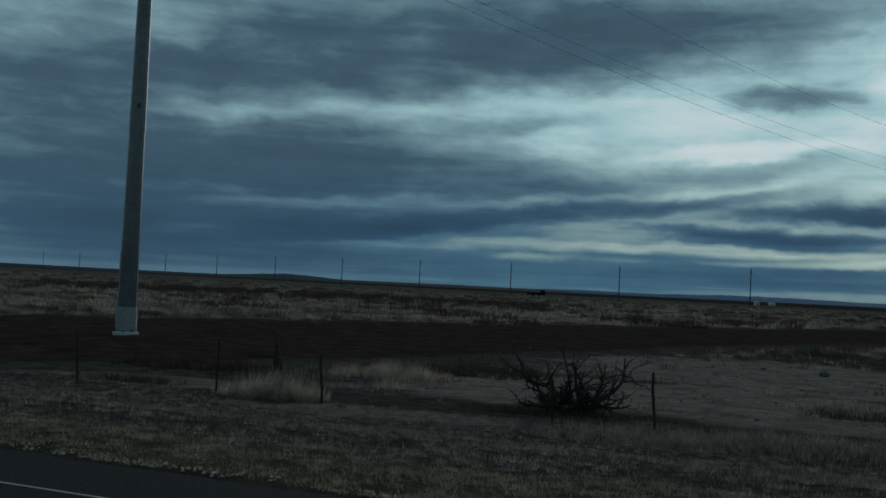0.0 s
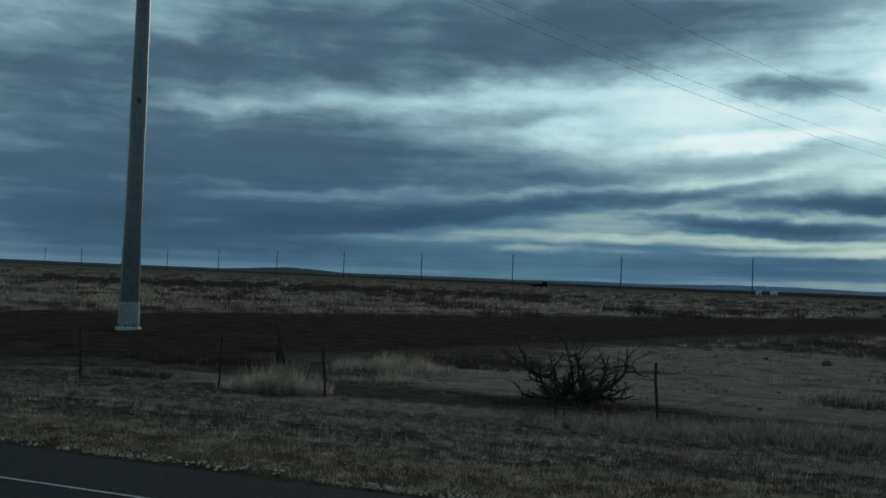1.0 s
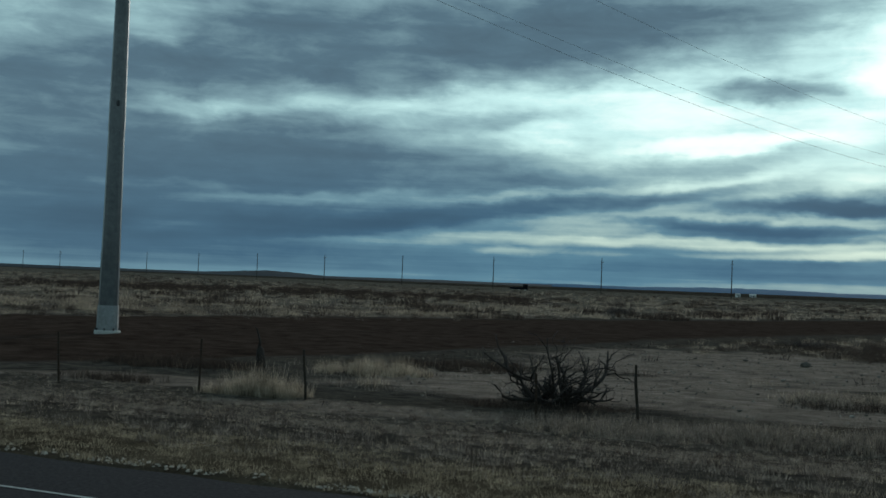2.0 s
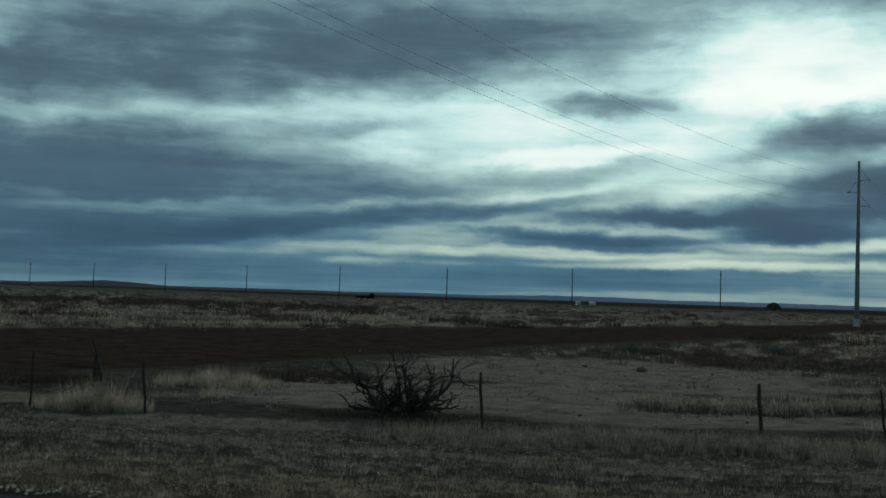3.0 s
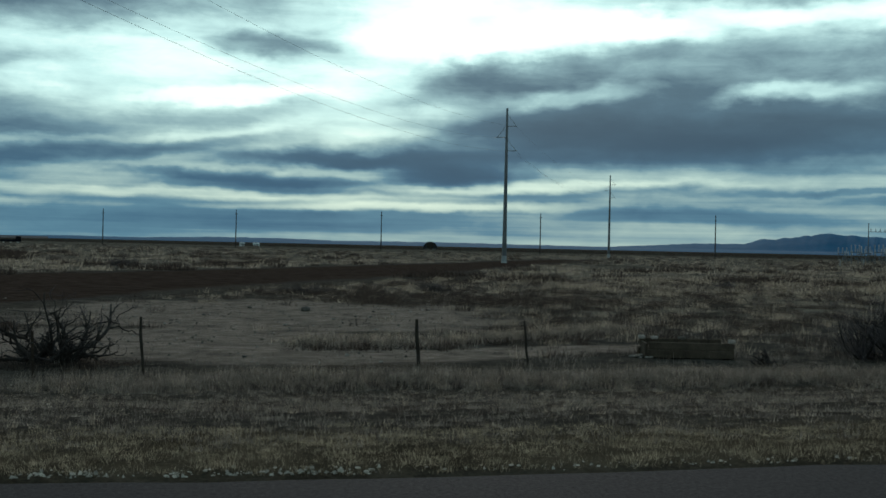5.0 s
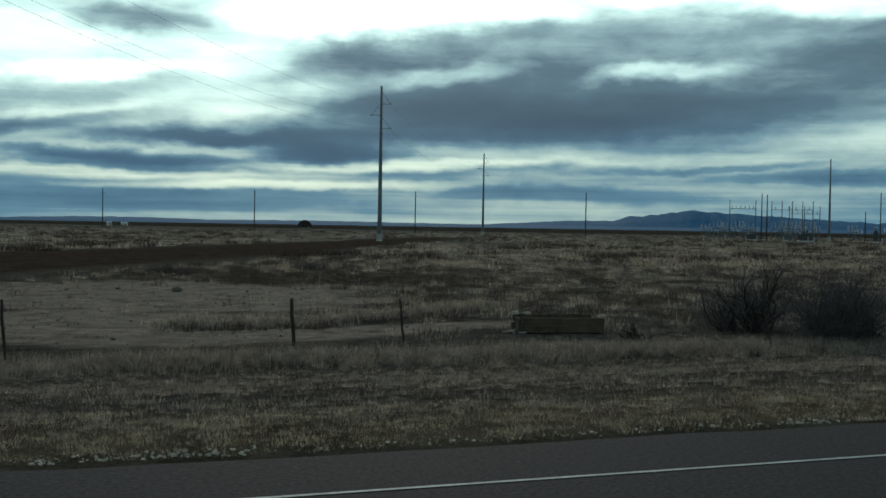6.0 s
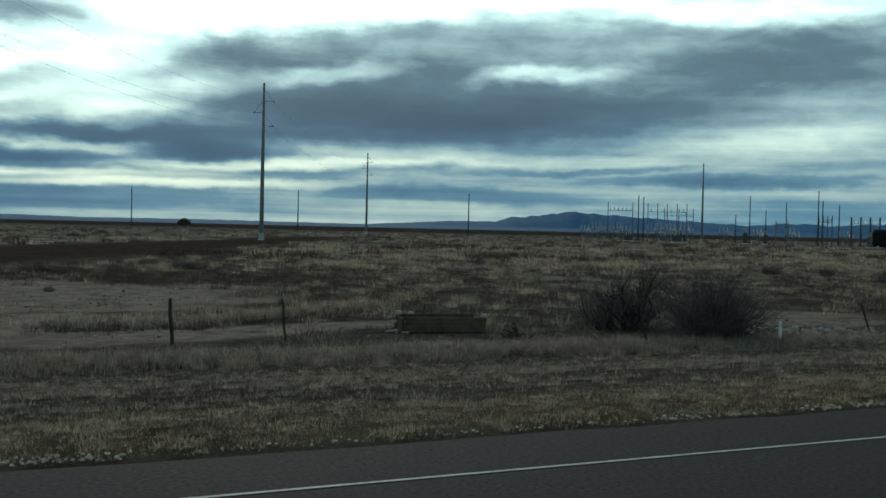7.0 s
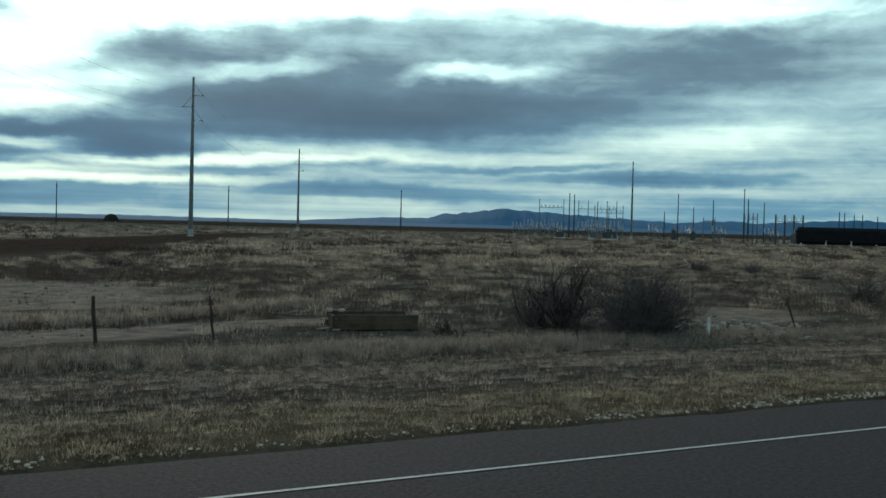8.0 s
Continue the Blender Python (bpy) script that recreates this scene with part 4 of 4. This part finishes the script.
def marker_post(x, y):
    thing = tagged(empty("marker_post", x, y, float(land(x, y)), 12), "short white marker post beside stones", "marker post")
    bm = bmesh.new()
    block(bm, 0, 0, 0.12, 0.09, 0.05, 0.66, 0.012)
    part("post", bm, WHITE, thing)
    bm = bmesh.new()
    block(bm, 0, -0.028, 0.36, 0.07, 0.006, 0.1, 0.002)
    part("plate", bm, GALV, thing)


marker_post(19.2, 20.4)


def stone_mesh(seed, mat):
    rng = random.Random(seed)
    bm = bmesh.new()
    bmesh.ops.create_icosphere(bm, subdivisions=1, radius=1)
    for v in bm.verts:
        v.co *= rng.uniform(0.65, 1.1)
        v.co.z *= 0.6
    me = bpy.data.meshes.new("stone")
    bm.to_mesh(me)
    bm.free()
    me.materials.append(mat)
    return me


STONES = [stone_mesh(s, STONE) for s in range(5)]
RUBBLES = [stone_mesh(s, RUBBLE) for s in range(5)]


def stones(name, places, label, group, mat=None):
    rng = random.Random(len(places))
    for x, y, size in places:
        ob = new(name, rng.choice(RUBBLES if mat else STONES))
        ob.matrix_basis = pose(x, y, float(land(x, y)) + size * 0.35, 0, 0, rng.uniform(0, 360)) @ Matrix.Diagonal((size, size * rng.uniform(0.6, 1), size * rng.uniform(0.6, 0.9), 1))
        tagged(ob, label, "stone", group)


rng = random.Random(3)
edge = []
for k in range(520):
    x = rng.uniform(-7, 13)
    if len(edge) < 295 and rng.random() < 0.35 + 0.65 * (math.sin(x * 3.1) + math.sin(x * 1.3 + 1) > 0.5):
        edge.append((x, 6.46 + float(bend(x)) + rng.gauss(0, 0.07), 0.008 + 0.020 * rng.random() ** 2))
stones("pale_stone", edge, "small pale stone at the road's ragged edge", "stones along the road edge")


def gravel_chips():
    """Pale chips and crumbs spilled along the road's ragged edge, past counting."""
    rnd = np.random.RandomState(8)
    x = rnd.uniform(-9, 15, 3200)
    keep = rnd.uniform(0, 1, len(x)) < 0.08 + 0.92 * smooth01((waves(x, x * 0, 1.9, 91) + 0.6 * waves(x, x * 0, 0.5, 92) - 0.1) / 0.5)
    x = x[keep]
    n = len(x)
    y = 6.42 + bend(x) + np.abs(rnd.normal(0, 0.10, n)) - 0.05
    size = 0.004 + 0.012 * rnd.uniform(0, 1, n) ** 2.5
    base = np.array([(-1, -0.7, -0.4), (1, -0.5, -0.4), (0.1, 1, -0.4), (-0.5, -0.2, 0.7), (0.5, 0.1, 0.5)])
    a = rnd.uniform(0, math.tau, n)
    px = base[None, :, 0] * np.cos(a)[:, None] - base[None, :, 1] * np.sin(a)[:, None]
    py = base[None, :, 0] * np.sin(a)[:, None] + base[None, :, 1] * np.cos(a)[:, None]
    v = np.stack([x[:, None] + px * size[:, None], y[:, None] + py * size[:, None], (land(x, y) + 0.012)[:, None] + base[None, :, 2] * size[:, None] * rnd.uniform(0.7, 1.5, n)[:, None]], -1).reshape(-1, 3)
    f = (np.array([(0, 1, 4), (0, 4, 3), (1, 2, 4), (2, 3, 4), (2, 0, 3)])[None] + 5 * np.arange(n)[:, None, None]).reshape(-1, 3)
    tagged(mesh_object("edge_gravel", v.tolist(), f.tolist(), CHIPS), "pale gravel chips spilled along the road's edge", "gravel", kind="stuff")


gravel_chips()


def pebbles():
    """Small dark and pale pebbles over the bare soil, past counting."""
    rnd = np.random.RandomState(18)
    x = np.concatenate([rnd.uniform(-9, 10, 5200), rnd.normal(21.2, 1.6, 1500)])
    y = np.concatenate([rnd.uniform(20, 48, 5200), rnd.normal(22.0, 1.5, 1500)])
    keep = rnd.uniform(0, 1, len(x)) < np.maximum(0.15 + 0.85 * sand_zone(x, y), (x > 17) * 1.0)
    x, y = x[keep], y[keep]
    n = len(x)
    size = 0.010 + 0.040 * rnd.uniform(0, 1, n) ** 5
    base = np.array([(-1, -0.7, -0.4), (1, -0.5, -0.4), (0.1, 1, -0.4), (-0.5, -0.2, 0.8), (0.5, 0.1, 0.6)])
    a = rnd.uniform(0, math.tau, n)
    px = base[None, :, 0] * np.cos(a)[:, None] - base[None, :, 1] * np.sin(a)[:, None]
    py = base[None, :, 0] * np.sin(a)[:, None] + base[None, :, 1] * np.cos(a)[:, None]
    v = np.stack([x[:, None] + px * size[:, None], y[:, None] + py * size[:, None], (land(x, y) + 0.25 * size)[:, None] + base[None, :, 2] * size[:, None]], -1).reshape(-1, 3)
    f = (np.array([(0, 1, 4), (0, 4, 3), (1, 2, 4), (2, 3, 4), (2, 0, 3)])[None] + 5 * np.arange(n)[:, None, None]).reshape(-1, 3)
    tagged(mesh_object("pebbles", v.tolist(), f.tolist(), PEBBLE), "small brown and grey pebbles over bare soil", "pebbles", kind="stuff")


pebbles()
field = [(rng.uniform(-9, 18), rng.uniform(9, 19.5), rng.uniform(0.02, 0.045)) for k in range(26)]
field += [(rng.uniform(-7, 9), rng.uniform(23, 44), rng.uniform(0.04, 0.09)) for k in range(60)]
stones("field_stone", field, "small stone lying on dry soil", "stones over the ground", RUBBLE)
flecks = [(rng.uniform(-6, 16), rng.uniform(10, 20), rng.uniform(0.015, 0.04)) for k in range(34)]
stones("pale_stone", flecks, "small pale stone lying in dead grass", "pale stones on the slope")
heap = [(21.0 + rng.gauss(0, 1.15), 21.8 + rng.gauss(0, 1.3), rng.uniform(0.04, 0.15)) for k in range(280)]
stones("rubble_stone", heap, "grey rubble stone in a low spread heap", "rubble stones", RUBBLE)
ends = [(10.25 + rng.gauss(0, 0.13), 24.05 + rng.gauss(0, 0.2), rng.uniform(0.05, 0.12)) for k in range(16)]
stones("rubble_stone", ends, "pale broken stone heaped by a trough", "stones by the trough", RUBBLE)
stones("flat_rock", [(3.66, 40.4, 0.27), (1.6, 41.9, 0.15), (5.6, 37.0, 0.12)], "low flat rock lying on pale sand", "rocks on the sand", RUBBLE)


# ---- far things ----
def quonset(x, y, turn):
    """A half-round metal hut with a dark open end."""
    thing = tagged(empty("arched_hut", x, y, float(land(x, y)), turn), "pale half-round metal hut with dark end", "hut")
    r, n, long = 4.8, 14, 22.0
    bm = bmesh.new()
    rows = [[bm.verts.new((r * math.cos(math.pi * k / n), yy, 0.2 + r * 1.05 * math.sin(math.pi * k / n))) for k in range(n + 1)] for yy in np.linspace(0, long, 9)]
    for a, c in zip(rows, rows[1:]):
        for k in range(n):
            bm.faces.new((a[k], a[k + 1], c[k + 1], c[k]))
    part("roof", bm, DULL, thing)
    bm = bmesh.new()
    bm.faces.new([bm.verts.new((r * 0.98 * math.cos(math.pi * k / n), 0.15, 0.2 + r * 1.03 * math.sin(math.pi * k / n))) for k in range(n + 1)])
    bmesh.ops.solidify(bm, geom=bm.faces[:], thickness=0.1)
    part("end_wall", bm, DARK_STEEL, thing)
    bm = bmesh.new()
    block(bm, 0, 0.02, 2.0, 4.2, 0.12, 3.8, 0.03)
    part("door", bm, WOOD, thing)
    bm = bmesh.new()
    block(bm, 0, long / 2, 0.05, 2 * r + 0.3, long + 0.3, 0.4, 0.03)
    part("slab", bm, CONCRETE, thing)


quonset(*at(11.75, 700)[:2], -12)


def shed(name, x, y, turn, w, d, h, wall, roof, label):
    thing = tagged(empty(name, x, y, float(land(x, y)), turn), label, "building")
    bm = bmesh.new()
    block(bm, 0, 0, h / 2 - 0.1, w, d, h, 0.04)
    part("wall", bm, wall, thing)
    bm = bmesh.new()
    vs = [bm.verts.new(p) for p in ((-w / 2 - 0.1, -d / 2 - 0.1, h), (w / 2 + 0.1, -d / 2 - 0.1, h), (w / 2 + 0.1, d / 2 + 0.1, h), (-w / 2 - 0.1, d / 2 + 0.1, h), (-w / 2 - 0.1, 0, h + d * 0.2), (w / 2 + 0.1, 0, h + d * 0.2))]
    for f in ((0, 1, 5, 4), (2, 3, 4, 5), (0, 4, 3), (1, 2, 5), (3, 2, 1, 0)):
        bm.faces.new([vs[i] for i in f])
    part("roof", bm, roof, thing)
    bm = bmesh.new()
    block(bm, w * 0.15, -d / 2 - 0.03, h * 0.4, 0.7, 0.08, h * 0.8, 0.02)
    part("door", bm, DARK_STEEL, thing)
    bm = bmesh.new()
    block(bm, -w * 0.25, -d / 2 - 0.03, h * 0.6, 0.6, 0.08, 0.5, 0.02)
    part("window", bm, DARK_STEEL, thing)


shed("white_shed", *at(1.7, 620)[:2], 10, 2.4, 2.4, 1.7, WHITE, GALV, "small white far-off shed on the plain")
shed("white_shed", *at(2.45, 625)[:2], -5, 3.6, 2.4, 1.5, WHITE, WHITE, "long white far-off shed on the plain")


def tank_wagon(name, x, y, turn, long, r, label):
    """A long dark round-topped body on a low frame."""
    thing = tagged(empty(name, x, y, float(land(x, y)), turn), label, "storage tank")
    bm = bmesh.new()
    zc = 0.35 + r
    block(bm, 0, 0, zc, long, r * 1.9, r * 2, r * 0.34)
    part("shell", bm, BLACK, thing)
    if long < 10:
        bm = bmesh.new()
        block(bm, long * 0.36, 0, 0.35 + 2 * r + 0.6, long * 0.26, 1.6, 1.3, 0.1)
        part("cabin", bm, BLACK, thing)
    n = max(3, int(long / 5))
    for k in range(n):
        xx = -long / 2 + 1.2 + (long - 2.4) * k / (n - 1)
        bm = bmesh.new()
        block(bm, xx, 0, 0.32, 0.5, r * 1.6, 0.9, 0.03)
        part("saddle", bm, CONCRETE, thing)
        bm = bmesh.new()
        block(bm, xx, 0, zc, 0.16, r * 1.93, r * 2.03, r * 0.34)
        part("hoop", bm, BLACK, thing)


tank_wagon("long_tank", *at(51.9, 285)[:2], -40, 44, 2.15, "long black sheeted tank beside the substation")
tank_wagon("far_tank", *at(-9.75, 470)[:2], 8, 8, 0.55, "long low dark tank far over the plain")


# ---- substation ----
def gantry(bearing, dist, wide, tall, posts, turn, label, mat=STEEL, stout=1.0):
    x, y, z = at(bearing, dist)
    thing = tagged(empty("substation_gantry", x, y, z, turn), label, "gantry", "substation gantries")
    for k in range(posts):
        xx = -wide / 2 + wide * k / (posts - 1)
        bm = bmesh.new()
        tube(bm, [(xx, 0, -0.2), (xx, 0, tall)], [0.17 * stout, 0.11 * stout], 8)
        part("column", bm, mat, thing)
    for dy in (-0.25, 0.25):
        bm = bmesh.new()
        block(bm, 0, dy, tall * 0.78, wide, 0.1, 0.12)
        part("beam", bm, STEEL, thing)
    bm = bmesh.new()
    n = int(wide / 0.7)
    for k in range(n):
        x0, x1 = -wide / 2 + wide * k / n, -wide / 2 + wide * (k + 1) / n
        tube(bm, [(x0, -0.25 if k % 2 else 0.25, tall * 0.78), (x1, 0.25 if k % 2 else -0.25, tall * 0.78)], 0.03, 4)
    part("lattice", bm, STEEL, thing)
    for k in range(6):
        xx = -wide / 2 + wide * (k + 0.5) / 6
        bm = bmesh.new()
        pts = [(xx, 0, tall * 0.78 + 0.1 * i) for i in range(10)]
        tube(bm, pts, [0.16 if i % 2 else 0.07 for i in range(10)], 7)
        part("insulator", bm, PORCELAIN, thing)
    return thing


def transformer(bearing, dist, w, h, turn, mat, label):
    x, y, z = at(bearing, dist)
    thing = tagged(empty("transformer", x, y, z, turn), label, "transformer", "substation transformers")
    bm = bmesh.new()
    block(bm, 0, 0, 0.05, w * 1.2, w, 0.4, 0.03)
    part("plinth", bm, CONCRETE, thing)
    bm = bmesh.new()
    block(bm, 0, 0, 0.25 + h / 2, w * 0.75, w * 0.6, h, 0.06)
    part("tank", bm, mat, thing)
    for side in (-1, 1):
        for k in range(5):
            bm = bmesh.new()
            block(bm, side * w * 0.46, (k - 2) * w * 0.11, 0.3 + h * 0.48, w * 0.16, 0.06, h * 0.8, 0.01)
            part("radiator_fin", bm, mat, thing)
    for k in range(3):
        bm = bmesh.new()
        tube(bm, [((k - 1) * w * 0.24, 0, 0.25 + h + 0.13 * i) for i in range(9)], [0.13 if i % 2 else 0.07 for i in range(9)], 7)
        part("bushing", bm, PORCELAIN, thing)
    bm = bmesh.new()
    tube(bm, [(-w * 0.3, w * 0.25, h + 0.7), (w * 0.3, w * 0.25, h + 0.7)], 0.3, 10)
    part("conservator", bm, mat, thing)


def breaker(bearing, dist, tall, turn):
    """A switch stand: two legs, a cross frame and three pale insulator stacks."""
    x, y, z = at(bearing, dist)
    thing = tagged(empty("switch_stand", x, y, z, turn), "pale switch stand with three insulator stacks", "switchgear", "substation switch stands")
    for dx in (-1.1, 1.1):
        bm = bmesh.new()
        block(bm, dx, 0, tall * 0.3 - 0.1, 0.14, 0.14, tall * 0.6 + 0.2, 0.01)
        part("leg", bm, STEEL, thing)
    bm = bmesh.new()
    block(bm, 0, 0, tall * 0.6, 2.9, 0.25, 0.18, 0.01)
    part("cross_frame", bm, STEEL, thing)
    for k in range(3):
        bm = bmesh.new()
        tube(bm, [((k - 1) * 1.15, 0, tall * 0.6 + tall * 0.4 * i / 10) for i in range(11)], [0.17 if i % 2 else 0.09 for i in range(11)], 7)
        part("insulator", bm, PORCELAIN, thing)
    bm = bmesh.new()
    block(bm, 0.3, -0.2, tall * 0.28, 0.7, 0.45, 0.9, 0.02)
    part("control_box", bm, STEEL, thing)


def yard_pole(bearing, dist, tall, mat=POLE_WOOD):
    x, y, z = at(bearing, dist)
    thing = tagged(empty("yard_pole", x, y, z), "dark slim pole in the substation yard", "utility pole", "substation poles")
    bm = bmesh.new()
    tube(bm, [(0, 0, -0.3), (0, 0, tall)], [0.2, 0.12], 8)
    part("shaft", bm, mat, thing)
    bm = bmesh.new()
    tube(bm, [(0, 0, tall), (0, 0, tall + 0.35)], [0.05, 0.03], 6)
    part("tip", bm, DARK_STEEL, thing)


def fence_stub(bearing, dist):
    x, y, z = at(bearing, dist)
    thing = tagged(empty("bollard", x, y, z), "short white post before the substation", "bollard", "white yard posts")
    bm = bmesh.new()
    tube(bm, [(0, 0, -0.2), (0, 0, 1.45), (0, 0, 1.5)], [0.12, 0.12, 0.08], 8)
    part("post", bm, DULL_GALV, thing)


gantry(34.95, 335, 7.6, 12.0, 2, -35, "grey steel gantry with a row of insulators")
gantry(37.4, 330, 11.6, 11.6, 5, -36, "long grey steel gantry with many columns")
gantry(38.0, 345, 9.0, 10.5, 3, -30, "long grey steel gantry with many columns")
gantry(43.2, 330, 3.4, 7.2, 2, -42, "small grey portal frame in the yard")
gantry(45.3, 320, 3.6, 8.6, 4, -45, "slim dark gantry of close-set columns", DARK_STEEL)
gantry(47.2, 300, 7.0, 8.0, 4, -46, "dark steel gantry with heavy insulators", DARK_STEEL, 1.9)
for bdeg, dd, tall in ((35.9, 330, 13.8), (41.6, 340, 14.5), (42.4, 345, 10.5), (43.4, 335, 12.5), (44.95, 320, 15.5), (45.95, 320, 11.5), (40.9, 350, 9.0), (49.6, 330, 9.5), (49.85, 332, 9.5), (50.3, 335, 9.0), (50.7, 338, 9.0), (51.4, 340, 8.5)):
    yard_pole(bdeg, dd, tall)
for bdeg, dd, tall in ((33.1, 325, 4.6), (33.7, 332, 5.4), (34.2, 322, 5.0), (34.8, 328, 5.6), (35.3, 322, 4.8), (36.6, 322, 5.2), (37.1, 330, 5.8), (37.6, 322, 5.4), (38.3, 326, 5.6), (40.3, 325, 4.6), (42.0, 330, 4.5), (43.6, 320, 4.8), (46.2, 310, 4.4)):
    breaker(bdeg, dd, tall, -bdeg + 15)
    breaker(bdeg + 0.28, dd + 14, tall * 0.8, -bdeg - 30)
transformer(35.4, 310, 2.2, 1.6, -30, DARK_STEEL, "dark squat transformer with cooling fins")
transformer(38.05, 305, 3.4, 2.0, -30, DARK_STEEL, "dark squat transformer with cooling fins")
transformer(37.2, 318, 2.2, 1.8, -30, DULL, "dull grey transformer with cooling fins")
transformer(41.4, 315, 1.2, 3.0, -40, DARK_STEEL, "tall dark transformer with cooling fins")
transformer(42.4, 312, 1.2, 2.6, -40, DARK_STEEL, "tall dark transformer with cooling fins")
transformer(47.6, 290, 3.0, 2.8, -45, DULL, "dull grey transformer with cooling fins")
for bdeg in (33.0, 34.1, 35.7, 37.0, 38.2, 38.5, 39.2, 40.0, 41.7, 43.9, 45.5, 46.8, 49.0, 50.2):
    fence_stub(bdeg, 262 + 6 * math.sin(bdeg * 3))


# ---- distance ----
def ridge(name, dist, points, mat, label):
    """A far line of hills: bearing and height of its crest in degrees."""
    bs = np.linspace(points[0][0], points[-1][0], 260)
    hs = np.interp(bs, [p[0] for p in points], [p[1] for p in points])
    hs = hs + 0.035 * np.array([float(waves(v * 10, 0.0, 14, 61)) + 0.6 * float(waves(v * 10, 0.0, 5, 62)) for v in bs]) * np.clip(hs * 2, 0, 1)
    vs, fs = [], []
    for v, h in zip(bs, hs):
        a = radians(v)
        top = EYE + dist * math.tan(radians(max(h, 0.0)))
        for q, zz in ((0.90, -6.0), (0.96, -1.2 + 0.45 * (top + 1.2)), (1.0, top), (1.05, -6.0)):
            j = 1 + 0.006 * float(waves(v * 10, q * 40, 9, 63))
            vs.append((dist * q * j * math.sin(a), dist * q * j * math.cos(a), zz))
    for i in range(len(bs) - 1):
        for k in range(3):
            a = i * 4 + k
            fs.append((a, a + 4, a + 5, a + 1))
    tagged(mesh_object(name, vs, fs, mat, smooth=True), label, "hills", kind="structure")


# mountains and hills carry their air haze as painted blue
ridge("backdrop_mountains", 4300, [(20, 0.05), (22.8, 0.22), (25.8, 0.40), (28.3, 0.42), (29.0, 0.66), (30.0, 0.70), (32.2, 1.02), (33.2, 0.98), (34.5, 0.88), (37.4, 0.72), (40, 0.55), (41.7, 0.5), (43.5, 0.62), (46, 0.58), (50.6, 0.82), (53, 0.7), (60, 0.5), (70, 0.1)], HAZY_HILL, "far mountains on the horizon, tinted with blue haze")
ridge("backdrop_hills", 3600, [(-12, 0.04), (-7, 0.12), (-3.7, 0.10), (0.0, 0.2), (3, 0.22), (7, 0.14), (12, 0.18), (18, 0.14), (24, 0.12), (60, 0.1)], HAZY_HILL, "low hills along the horizon, tinted with blue haze")
ridge("backdrop_ridge", 2400, [(-60, 0.05), (-40, 0.1), (-30, 0.06), (-26.5, 0.06), (-23.4, 0.24), (-22.2, 0.2), (-20.2, 0.06), (-14, 0.08), (-8, 0.04)], RIDGE, "low dark ridge along the horizon")
